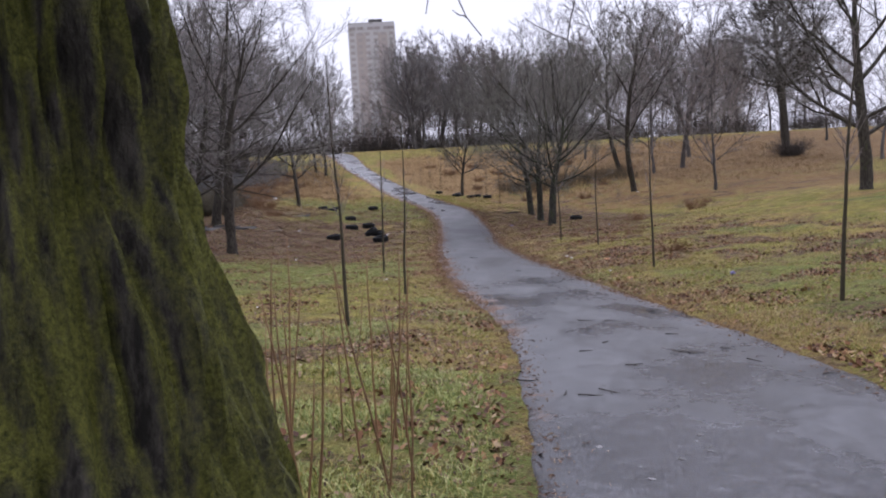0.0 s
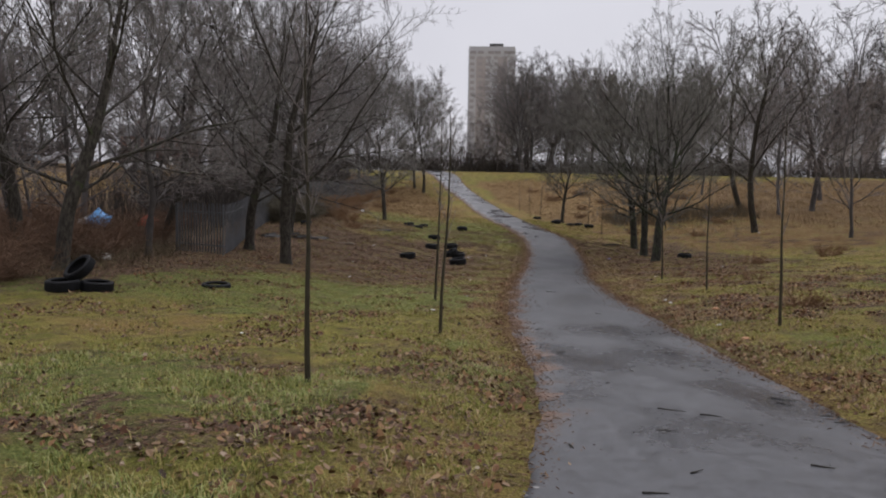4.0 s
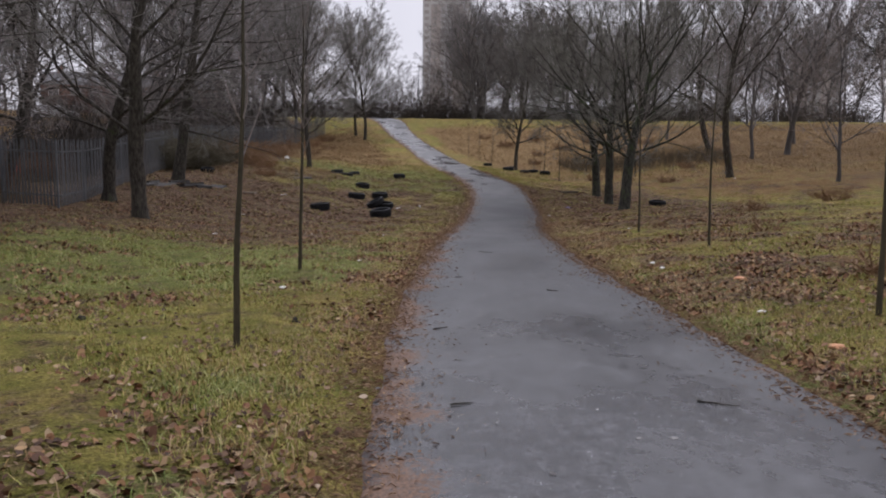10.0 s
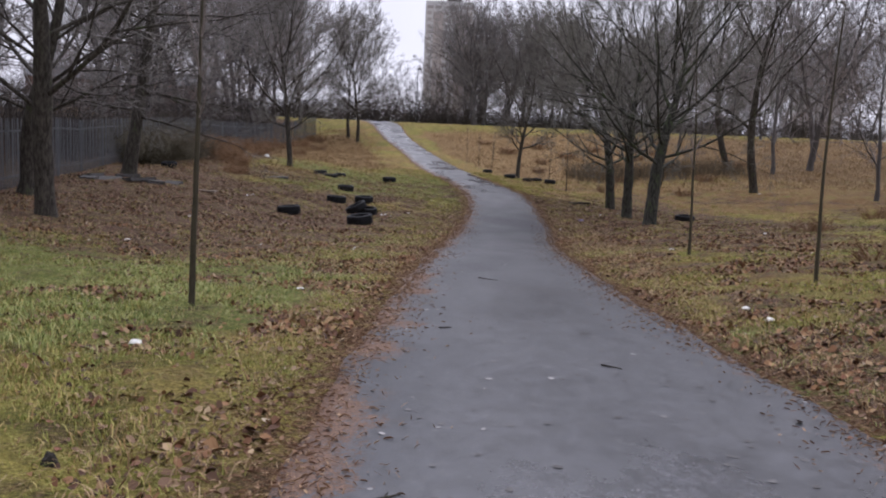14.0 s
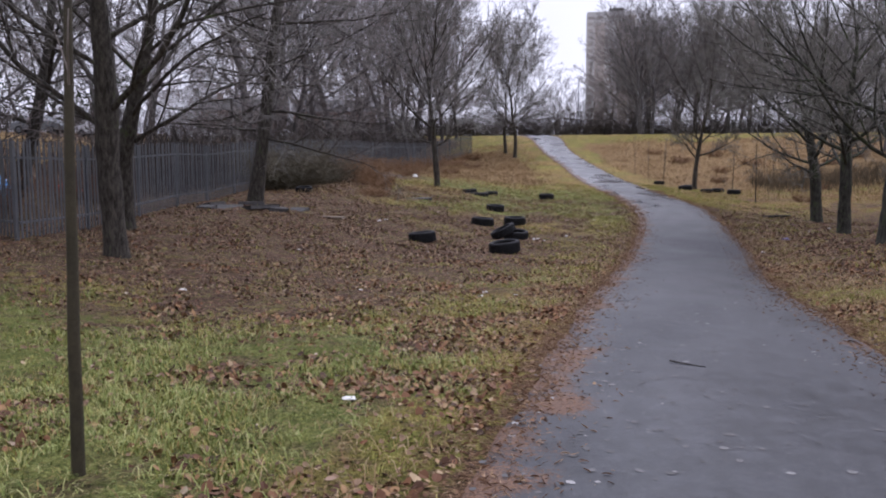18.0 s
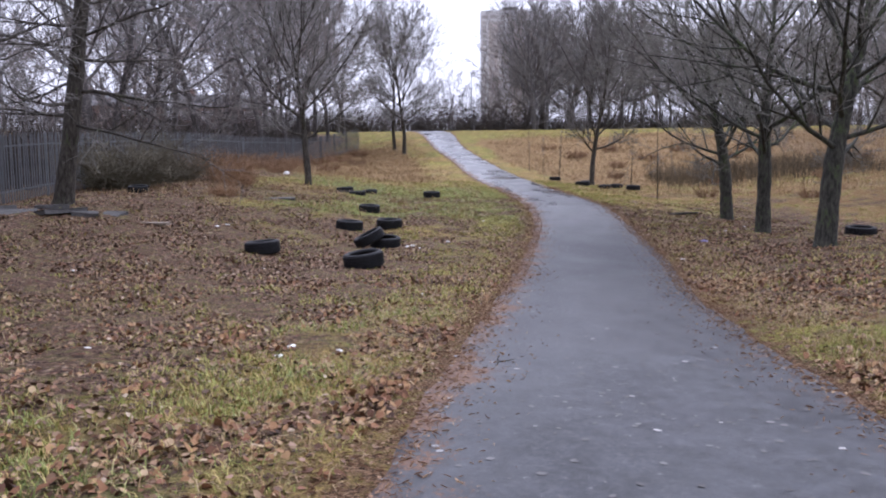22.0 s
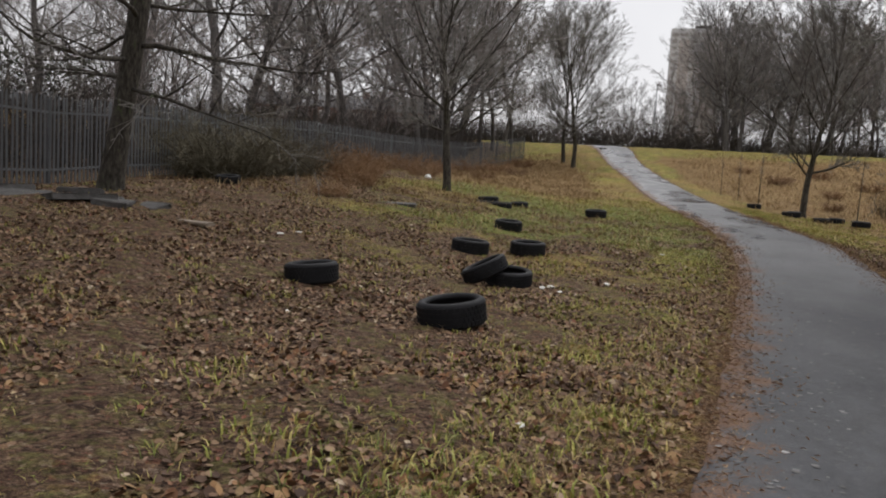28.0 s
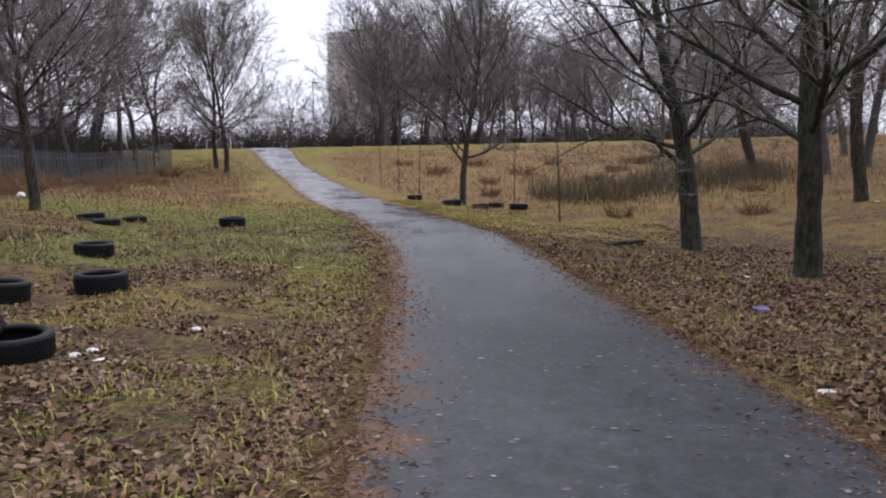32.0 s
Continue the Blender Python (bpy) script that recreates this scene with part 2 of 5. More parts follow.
def ground_material():
    m, n, l, b = mat("grass_ground", .9, 0, .08)
    v = coords(n, l)
    al, st, ed = [n.new("ShaderNodeAttribute") for _ in range(3)]
    al.attribute_name, st.attribute_name, ed.attribute_name = "litter", "straw", "verge"
    big, mid, fine, tiny = nz(n, l, v, .3, 5), nz(n, l, v, 1.3, 7, .7), nz(n, l, v, 7, 7, .75), nz(n, l, v, 38, 5, .75)
    green = mix(n, l, ramp(n, l, mid, (.40, 0.0), (.60, 1.0)), (.165, .165, .036), (.30, .255, .07))
    green = mix(n, l, ramp(n, l, big, (.45, 0.0), (.62, 1.0)), green, (.29, .20, .075))
    vo, vs = n.new("ShaderNodeTexVoronoi"), n.new("ShaderNodeTexVoronoi")
    warp = n.new("ShaderNodeVectorMath")
    warp.operation = "ADD"
    wob = n.new("ShaderNodeTexNoise")
    wob.inputs["Scale"].default_value = 30
    l.new(v, wob.inputs["Vector"])
    amp = n.new("ShaderNodeVectorMath")
    amp.operation = "SCALE"
    amp.inputs["Scale"].default_value = .05
    l.new(wob.outputs["Color"], amp.inputs[0])
    l.new(v, warp.inputs[0])
    l.new(amp.outputs[0], warp.inputs[1])
    for q, sc in ((vo, 17), (vs, 31)):
        q.inputs["Scale"].default_value = sc
        l.new(warp.outputs[0], q.inputs["Vector"])
    one = n.new("ShaderNodeSeparateColor")
    l.new(vo.outputs["Color"], one.inputs[0])
    two = n.new("ShaderNodeSeparateColor")
    l.new(vs.outputs["Color"], two.inputs[0])
    leafy = ((0, (.034, .021, .016)), (.3, (.078, .045, .032)), (.6, (.135, .085, .057)), (.85, (.2, .135, .09)), (.93, (.14, .055, .036)), (1, (.31, .245, .18)))
    dead = mix(n, l, ramp(n, l, fine, (.47, 0.0), (.53, 1.0)), ramp(n, l, one.outputs[0], *leafy), ramp(n, l, two.outputs[1], *leafy))
    dead = mix(n, l, .75, dead, ramp(n, l, nz(n, l, v, 16, 6, .8), (.36, .45), (.66, 1.8)), "MULTIPLY")
    dead = mix(n, l, ramp(n, l, nz(n, l, v, 4.5, 6, .75), (.50, 0.0), (.60, .6)), dead, (.17, .16, .055))
    dry = mix(n, l, ramp(n, l, fine, (.35, 0.0), (.65, 1.0)), (.145, .088, .042), (.335, .235, .105))
    dry = mix(n, l, ramp(n, l, mid, (.46, 0.0), (.6, .7)), dry, (.16, .085, .035))

    def soft(att, noise, k=1.1):
        s = n.new("ShaderNodeMath")
        s.operation = "MULTIPLY_ADD"
        l.new(noise, s.inputs[0])
        s.inputs[1].default_value = k
        l.new(math_(n, l, "SUBTRACT", att.outputs["Fac"], k * .5), s.inputs[2])
        return ramp(n, l, s.outputs[0], (.36, 0.0), (.62, 1.0))
    patch = math_(n, l, "ADD", math_(n, l, "MULTIPLY", fine, .2), math_(n, l, "MULTIPLY", nz(n, l, v, 2.3, 6, .65), .8))
    fresh = n.new("ShaderNodeAttribute")
    fresh.attribute_name = "lush"
    green = mix(n, l, soft(fresh, mid, 1.0), green, mix(n, l, ramp(n, l, fine, (.4, 0.0), (.6, 1.0)), (.12, .14, .036), (.225, .235, .07)))
    c = mix(n, l, ramp(n, l, patch, (.48, 0.0), (.62, .8)), green, dead)
    c = mix(n, l, soft(st, mid, 1.6), c, dry)
    c = mix(n, l, soft(al, fine, 1.6), c, dead)
    orange = mix(n, l, ramp(n, l, tiny, (.38, 0.0), (.62, 1.0)), (.07, .042, .026), (.25, .155, .09))
    c = mix(n, l, soft(ed, fine, 1.8), c, orange)
    c = mix(n, l, .9, c, ramp(n, l, tiny, (.34, .28), (.64, 1.55)), "MULTIPLY")
    l.new(c, b.inputs["Base Color"])
    h = math_(n, l, "ADD", math_(n, l, "ADD", math_(n, l, "MULTIPLY", fine, 1.6), tiny), math_(n, l, "MULTIPLY", one.outputs[1], .5))
    bump(n, l, b, h, 1.0, .05)
    return m


def asphalt_material():
    m, n, l, b = mat("wet_asphalt", .3, 0, .42)
    v = coords(n, l)
    across = coords(n, l, (1.0, .5, 1))
    big, mid, fine, grit = nz(n, l, across, .62, 2, .45), nz(n, l, across, 1.9, 6, .6), nz(n, l, v, 24, 4, .7), nz(n, l, v, 140, 2, .8)
    c = mix(n, l, ramp(n, l, mid, (.3, 0.0), (.7, 1.0)), (.022, .023, .027), (.038, .039, .044))
    sheen_fade = n.new("ShaderNodeAttribute")
    sheen_fade.attribute_name = "dry"
    # Base colour lifted where wet: sky sheen put into the asphalt's tone.
    c = mix(n, l, sheen_fade.outputs["Fac"], mix(n, l, 1.0, c, (1.5, 1.48, 1.46), "MULTIPLY"), c)
    c = mix(n, l, ramp(n, l, fine, (.45, 0.0), (.8, 1.0)), c, (.06, .059, .062))
    scuff = nz(n, l, coords(n, l, (1, .7, 1)), 8, 7, .72)
    c = mix(n, l, .85, c, ramp(n, l, scuff, (.34, .5), (.66, 1.55)), "MULTIPLY")
    c = mix(n, l, ramp(n, l, nz(n, l, v, 13, 5, .7), (.645, 0.0), (.70, .8)), c, (.15, .148, .15))
    c = mix(n, l, .6, c, ramp(n, l, grit, (.3, .5), (.75, 1.6)), "MULTIPLY")
    at = n.new("ShaderNodeAttribute")
    at.attribute_name = "rim"
    ragged = math_(n, l, "ADD", at.outputs["Fac"], math_(n, l, "ADD", math_(n, l, "MULTIPLY", nz(n, l, v, 1.7, 5, .6), 1.2), math_(n, l, "MULTIPLY", nz(n, l, v, 32, 4, .85), 1.0)))
    over = n.new("ShaderNodeMath")
    over.operation = "SUBTRACT"
    l.new(ragged, over.inputs[0])
    over.inputs[1].default_value = 1.05
    cover_ = ramp(n, l, over.outputs[0], (.46, 0.0), (.56, .95))
    needles = mix(n, l, ramp(n, l, nz(n, l, v, 60, 4, .8), (.4, 0.0), (.6, 1.0)), (.05, .03, .02), (.21, .12, .075))
    c = mix(n, l, cover_, c, needles)
    l.new(c, b.inputs["Base Color"])
    wet = math_(n, l, "ADD", math_(n, l, "MULTIPLY", big, .8), math_(n, l, "MULTIPLY", scuff, .2))
    dull = mix(n, l, sheen_fade.outputs["Fac"], ramp(n, l, wet, (.36, .11), (.62, .44)), ramp(n, l, wet, (.34, .42), (.66, .62)))
    l.new(mix(n, l, cover_, dull, (.75, .75, .75)), b.inputs["Roughness"])
    l.new(ramp(n, l, sheen_fade.outputs["Fac"], (0, .42), (1, .14)), b.inputs["Specular IOR Level"])
    bump(n, l, b, math_(n, l, "ADD", grit, math_(n, l, "MULTIPLY", fine, .8)), .3, .004)
    return m


def bark_material(name, dark, light, moss=None, amount=.5, patch=2.2, stretch=.3, speck=70):
    m, n, l, b = mat(name, .85, 0, .25)
    v = coords(n, l, (1, 1, stretch))
    ridge = nz(n, l, v, 18, 6, .7)
    big = nz(n, l, coords(n, l, (1, 1, .7)), patch, 6, .65)
    c = mix(n, l, ramp(n, l, ridge, (.40, 0.0), (.62, 1.0)), dark, light)
    if moss:
        sp = nz(n, l, coords(n, l), speck, 5, .75)
        mm = mix(n, l, ramp(n, l, sp, (.3, 0.0), (.7, 1.0)), tuple(q * .3 for q in moss), tuple(q * 1.9 for q in moss))
        f = math_(n, l, "ADD", math_(n, l, "MULTIPLY", big, .6), math_(n, l, "MULTIPLY", ridge, .4))
        c = mix(n, l, ramp(n, l, f, (.62 - amount * .2, 0.0), (.68 - amount * .2, 1.0)), c, mm)
    l.new(c, b.inputs["Base Color"])
    bump(n, l, b, ridge, 1.0, .04)
    return m


def mossy_material():
    """Furrowed dark bark, thickly mossed on the side towards the light and at the foot."""
    m, n, l, b = mat("mossy_bark", .85, 0, .2)
    ridge, fine = nz(n, l, coords(n, l, (1, 1, .32)), 26, 7, .72), nz(n, l, coords(n, l), 85, 5, .75)
    big = nz(n, l, coords(n, l, (1, 1, .6)), 3.2, 6, .65)
    bark = mix(n, l, ramp(n, l, ridge, (.40, 0.0), (.64, 1.0)), (.02, .018, .015), (.105, .094, .078))
    moss = mix(n, l, ramp(n, l, fine, (.32, 0.0), (.68, 1.0)), (.03, .036, .008), (.19, .19, .036))
    geo, axis, tc, low = n.new("ShaderNodeNewGeometry"), n.new("ShaderNodeSeparateXYZ"), n.new("ShaderNodeTexCoord"), n.new("ShaderNodeSeparateXYZ")
    l.new(geo.outputs["Normal"], axis.inputs[0])
    l.new(tc.outputs["Object"], low.inputs[0])
    f = math_(n, l, "ADD", math_(n, l, "MULTIPLY", big, .9), math_(n, l, "MULTIPLY", ridge, .5))
    f = math_(n, l, "ADD", f, math_(n, l, "MULTIPLY", axis.outputs[0], .24))
    f = math_(n, l, "SUBTRACT", f, math_(n, l, "MULTIPLY", low.outputs[2], .07))
    c = mix(n, l, ramp(n, l, f, (.63, 0.0), (.82, 1.0)), bark, moss)
    l.new(c, b.inputs["Base Color"])
    bump(n, l, b, math_(n, l, "ADD", ridge, math_(n, l, "MULTIPLY", fine, .5)), 1.0, .035)
    return m


M_GROUND = ground_material()
M_ASPHALT = asphalt_material()
M_BARK = bark_material("dark_bark", (.022, .019, .015), (.09, .079, .065), (.05, .06, .025), .3)
M_BARK_GREEN = bark_material("green_bark", (.018, .018, .015), (.075, .072, .058), (.05, .062, .028), .5)
M_MOSS = mossy_material()
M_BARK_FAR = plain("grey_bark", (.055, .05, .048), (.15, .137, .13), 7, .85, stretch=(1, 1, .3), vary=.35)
# Twig tones lifted above true brown; mist over the trees is in the colour.
M_TWIG = plain("haze_grey_twigs", (.15, .139, .128), (.265, .246, .228), 3, .8, vary=.3, bumps=0)
M_TWIG_HAZE = plain("haze_pale_twigs", (.175, .166, .163), (.295, .279, .274), 3, .8, vary=.3, bumps=0)
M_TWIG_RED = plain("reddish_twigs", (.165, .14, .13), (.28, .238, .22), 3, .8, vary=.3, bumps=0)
M_SAP = plain("sapling_bark", (.03, .026, .015), (.075, .062, .036), 9, .7, vary=.2)
M_STEM = plain("dry_stem", (.16, .085, .04), (.30, .18, .09), 8, .7, vary=.35)
M_RUBBER = plain("weathered_rubber", (.004, .004, .005), (.014, .014, .016), 9, .65, spec=.18, bumps=.25, depth=.004)
M_STEEL = plain("dull_galvanised_steel", (.085, .09, .098), (.165, .17, .18), 5, .55, .25, .4, stretch=(1, 1, .3), bumps=.1, vary=.18)
# Brick red muted: haze over the far houses is in this colour.
M_BRICK = plain("hazed_red_brick", (.17, .10, .085), (.26, .16, .13), 4, .85)
M_ROOF = plain("slate_roof", (.06, .06, .066), (.12, .115, .12), 5, .6)
# Tower wall tones greyed and evened: distance haze is put into the colour.
M_RENDER = plain("hazed_pale_concrete", (.42, .42, .45), (.52, .52, .55), .25, .85)
M_TAN = plain("hazed_tan_cladding", (.37, .34, .34), (.43, .39, .39), .3, .85)
M_WHITE = plain("white_plastic", (.62, .62, .60), (.85, .85, .83), 12, .45)
M_STONE = plain("grey_concrete_slab", (.04, .038, .037), (.115, .11, .106), 5, .9, bumps=.8, depth=.03)
M_LEAF = island("dead_leaves", ((0, (.042, .025, .017)), (.3, (.095, .054, .033)), (.6, (.16, .097, .057)), (.84, (.24, .16, .095)), (.92, (.18, .07, .04)), (1, (.38, .31, .22))), .65, .15)
M_GRASS = island("winter_grass", ((0, (.12, .135, .024)), (.3, (.21, .225, .05)), (.6, (.33, .31, .085)), (.82, (.45, .36, .14)), (1, (.28, .15, .06))), .7, .15)
M_LUSH = island("fresh_grass", ((0, (.10, .13, .03)), (.4, (.19, .235, .06)), (.75, (.31, .33, .11)), (1, (.44, .40, .18))), .65, .2)
M_OAKLEAF = island("large_dead_leaves", ((0, (.05, .028, .018)), (.3, (.12, .058, .032)), (.6, (.20, .10, .05)), (.85, (.30, .18, .085)), (1, (.36, .27, .16))), .65, .15)
M_STRAW = island("dead_grass", ((0, (.14, .085, .04)), (.5, (.28, .185, .09)), (1, (.44, .34, .19))), .8, .2)
M_FIELD = island("golden_field_grass", ((0, (.26, .17, .075)), (.5, (.46, .33, .16)), (1, (.62, .48, .27))), .8, .2)
M_NEEDLE = island("needle_litter", ((0, (.11, .06, .036)), (.5, (.23, .135, .08)), (1, (.40, .29, .18))), .8, .12)


# ---- mesh helpers ----
def mesh_of(name, verts, faces, material, smooth=False):
    me = bpy.data.meshes.new(name)
    me.from_pydata(verts if isinstance(verts, list) else verts.tolist(), [], faces if isinstance(faces, list) else faces.tolist())
    me.materials.append(material)
    if smooth:
        me.polygons.foreach_set("use_smooth", [True] * len(me.polygons))
    me.update()
    return me


def bm_mesh(name, bm, material, smooth=False):
    me = bpy.data.meshes.new(name)
    bmesh.ops.recalc_face_normals(bm, faces=bm.faces)
    bm.to_mesh(me)
    bm.free()
    me.materials.append(material)
    if smooth:
        me.polygons.foreach_set("use_smooth", [True] * len(me.polygons))
    return me


def part_me(name, me, parent, label="", m=None):
    ob = new(name, me)
    ob.parent = parent
    if m is not None:
        ob.matrix_basis = m
    return tagged(ob, label) if label else ob


def part(name, bm, material, parent, label="", smooth=False, m=None):
    return part_me(name, bm_mesh(name, bm, material, smooth), parent, label, m)


def thing(name, x, y, z, label, category, group="", kind="", rz=0.0, data=None):
    ob = new(name, data)
    ob.matrix_basis = pose(x, y, z, 0, 0, rz)
    return tagged(ob, label, category, group, kind)


def box(bm, cx, cy, cz, sx, sy, sz, bevel=0.0, turn=None):
    r = bmesh.ops.create_cube(bm, size=1)
    vs = r["verts"]
    bmesh.ops.scale(bm, vec=(sx, sy, sz), verts=vs)
    if bevel:
        es = list({e for v in vs for e in v.link_edges})
        out = bmesh.ops.bevel(bm, geom=es, offset=bevel, segments=2, affect="EDGES", profile=.6)
        vs = list({v for f in out["faces"] for v in f.verts} | {v for v in vs if v.is_valid})
    if turn is not None:
        bmesh.ops.transform(bm, matrix=turn, verts=vs)
    bmesh.ops.translate(bm, vec=(cx, cy, cz), verts=vs)
    return vs


class Tubes:
    """Tapered tubes along lines, gathered into one list of corners and faces."""

    def __init__(self):
        self.v, self.f = [], []

    def add(self, pts, radii, sides):
        base, prev = len(self.v), None
        for i, p in enumerate(pts):
            d = (pts[min(i + 1, len(pts) - 1)] - pts[max(i - 1, 0)]).normalized()
            if prev is None:
                a = d.orthogonal().normalized()
            else:
                a = (prev - d * prev.dot(d)).normalized()
            prev = a
            b = d.cross(a)
            for k in range(sides):
                t = 2 * math.pi * k / sides
                q = p + (a * math.cos(t) + b * math.sin(t)) * radii[i]
                self.v.append((q.x, q.y, q.z))
        for i in range(len(pts) - 1):
            for k in range(sides):
                k2 = (k + 1) % sides
                self.f.append((base + i * sides + k, base + i * sides + k2, base + (i + 1) * sides + k2, base + (i + 1) * sides + k))
        if sides > 3:
            self.f.append(tuple(base + (len(pts) - 1) * sides + k for k in range(sides)))


def bent_line(start, way, length, n, wander, lift):
    pts, d, step = [start.copy()], way.normalized(), length / n
    for _ in range(n):
        d = (d + Vector((rnd(-wander, wander), rnd(-wander, wander), rnd(-wander, wander) + lift))).normalized()
        pts.append(pts[-1] + d * step)
    return pts


def unit(v):
    return v / np.maximum(np.linalg.norm(v, axis=-1, keepdims=True), 1e-9)


def tube_set(pts, rad, sides):
    """Tapered tubes along many lines of equal count: corners and four-sided faces."""
    n, k1 = pts.shape[:2]
    way = unit(pts[:, -1] - pts[:, 0])
    a = unit(np.cross(way, np.where(np.abs(way[:, 2:]) < .8, (0, 0, 1.0), (1.0, 0, 0))))
    b = np.cross(way, a)
    t = 2 * np.pi * np.arange(sides) / sides
    ring = a[:, None] * np.cos(t)[None, :, None] + b[:, None] * np.sin(t)[None, :, None]
    v = pts[:, :, None] + rad[:, :, None, None] * ring[:, None]
    i = (np.arange(n)[:, None, None] * k1 + np.arange(k1 - 1)[None, :, None]) * sides
    j = np.arange(sides)[None, None]
    j2 = (j + 1) % sides
    f = np.stack([i + j, i + j2, i + sides + j2, i + sides + j], -1)
    return v.reshape(-1, 3), f.reshape(-1, 4)


def mesh_quads(name, sets, material, smooth=True):
    """One mesh out of several sets of corners and four-sided faces."""
    off, fs = 0, []
    for v, f in sets:
        fs.append(f + off)
        off += len(v)
    v, f = np.concatenate([q[0] for q in sets]), np.concatenate(fs)
    me = bpy.data.meshes.new(name)
    me.vertices.add(len(v))
    me.vertices.foreach_set("co", np.asarray(v, np.float32).ravel())
    me.loops.add(f.size)
    me.loops.foreach_set("vertex_index", np.asarray(f, np.int32).ravel())
    me.polygons.add(len(f))
    me.polygons.foreach_set("loop_start", np.arange(0, f.size, 4, dtype=np.int32))
    me.polygons.foreach_set("use_smooth", [smooth] * len(f))
    me.materials.append(material)
    me.update(calc_edges=True)
    return me


def grow(p, d, length, k, wander, lift, rg):
    pts, d = [p], unit(d)
    for _ in range(k):
        d = unit(d + rg.normal(0, wander, d.shape) + np.array([0, 0, lift]))
        pts.append(pts[-1] + d * (length / k)[:, None])
    return np.stack(pts, 1)


def winter_tree(name, seed, height, radius, bole, limbs, width, bark, twig, lead=.8, low=1.2, high=.3, lift=.09, per=(8, 6, 5, 4), thin=.006,
                leans=0.0, sides=12, shape="dome", wander=.06, stout=1.0, crook=.035, base=None, rise=.06):
    """Bare winter tree: one mesh for trunk, limbs and branches, one for the crown of twigs."""
    rg = np.random.default_rng(seed)
    n = 14
    length = height * lead
    line = grow(np.array([[0, 0, -.15]]), np.array([[leans, leans * .3, 1.0]]), np.array([length]), n, crook, .02, rg)[0]
    zs = np.arange(n + 1) / n * length
    after = np.clip((zs - bole) / max(length - bole, .1), 0, 1)
    rr = radius * np.where(zs < bole, 1 - .14 * zs / bole, .86 * (1 - after) ** .85 + .03)
    u = np.concatenate([[0, .012, .03, .06], np.linspace(.1, 1, 28)])
    at = np.stack([np.interp(u * length, zs, line[:, q]) for q in range(3)], 1)
    ru = np.interp(u * length, zs, rr) * (1 + .55 * np.exp(-u * length / .16)) * (1 + .05 * rg.normal(0, 1, len(u)))
    wood, crown = [tube_set(at[None], ru[None], sides)], []
    # limbs
    start = bole / length
    k = np.arange(limbs)
    ul = start + (.97 - start) * (k / max(1, limbs - 1)) ** (1.0 if shape == "cone" else 1.25)
    p = np.stack([np.interp(ul * length, zs, line[:, q]) for q in range(3)], 1)
    az = k * 2.4 + rg.uniform(-.5, .5, limbs)
    v = (ul - start) / (1 - start)
    ang = low + (high - low) * v ** .8 + rg.uniform(-.14, .14, limbs)
    d = np.stack([np.cos(az) * np.sin(ang), np.sin(az) * np.sin(ang), np.cos(ang)], 1)
    if shape == "cone":
        ll = (width * (1 - v) ** .6 + .5) * rg.uniform(.75, 1.1, limbs)
    else:
        lo = bole * .75 if base is None else base
        mid, half = np.array([leans * height * .5, leans * .15 * height, (lo + height) / 2]), np.array([width, width, (height - lo) / 2])
        o, w = (p - mid) / half, d / half
        qa, qb, qc = (w * w).sum(1), (o * w).sum(1), (o * o).sum(1) - 1
        ll = np.clip((-qb + np.sqrt(np.maximum(qb * qb - qa * qc, .01))) / qa, height * .12, height * .75) * rg.uniform(.82, 1.06, limbs)
    r0 = stout * radius * np.clip(.40 - .26 * v, .1, 1) * rg.uniform(.8, 1.15, limbs)
    pts = grow(p, d, ll, 8, wander, lift, rg)
    taper = (1 - np.arange(9) / 9.2) ** .9
    wood.append(tube_set(pts, np.maximum(r0[:, None] * taper, thin * 1.3), 7))
    # branches, twigs
    ratio, spread, segs = (.5, .5, .52, .6), ((.4, .85), (.4, .9), (.35, .85), (.3, .75)), (5, 3, 2, 1)
    for lev, count in enumerate(per):
        m = len(pts) * count
        src = np.repeat(np.arange(len(pts)), count)
        first = .12 if lev == 0 else .08
        uu = first + (1 - first) * (np.tile(np.arange(count), len(pts)) + rg.uniform(0, 1, m)) / count
        kk = pts.shape[1] - 1
        f = np.minimum(uu * kk, kk - 1e-4)
        i = f.astype(int)
        a, b = pts[src, i], pts[src, i + 1]
        p, d = a + (b - a) * (f - i)[:, None], unit(b - a)
        side = unit(np.cross(d, rg.normal(0, 1, (m, 3))))
        ang = rg.uniform(*spread[lev], m)[:, None]
        d = d * np.cos(ang) + side * np.sin(ang) + np.array([0, 0, rise])
        rl = r0[src] * (1 - uu * .92)
        l2 = ll[src] * ratio[lev] * (1.2 - .65 * uu) * rg.uniform(.65, 1.25, m)
        sg = segs[lev] if lev < len(per) - 1 or lev == 3 else 1
        pts = grow(p, d, l2, sg, wander * (1.3 + .5 * lev), lift * (.8 if lev < 2 else .6), rg)
        ll, r0 = l2, np.maximum(rl * .62, thin * (1.5, 1.25, 1.0, .8)[lev])
        fade = (1 - np.arange(sg + 1) / (sg + .35)) ** .8
        rad = np.maximum(r0[:, None] * fade, thin * (.8, .75, .65, .5)[lev])
        (wood if lev == 0 else crown).append(tube_set(pts, rad, 5 if lev == 0 else 3))
    return mesh_quads(name + "_wood", wood, bark), mesh_quads(name + "_crown", crown, twig)


def plant(kind, x, y, label, rz=0.0, scale=1.0, group="", sink=.02, category="tree", name="tree"):
    wood, crown = kind
    t = thing(name, x, y, gz(x, y) - sink, label, category, group, rz=rz)
    t.scale = (scale, scale, scale)
    part_me("trunk", wood, t)
    part_me("crown", crown, t)
    return t


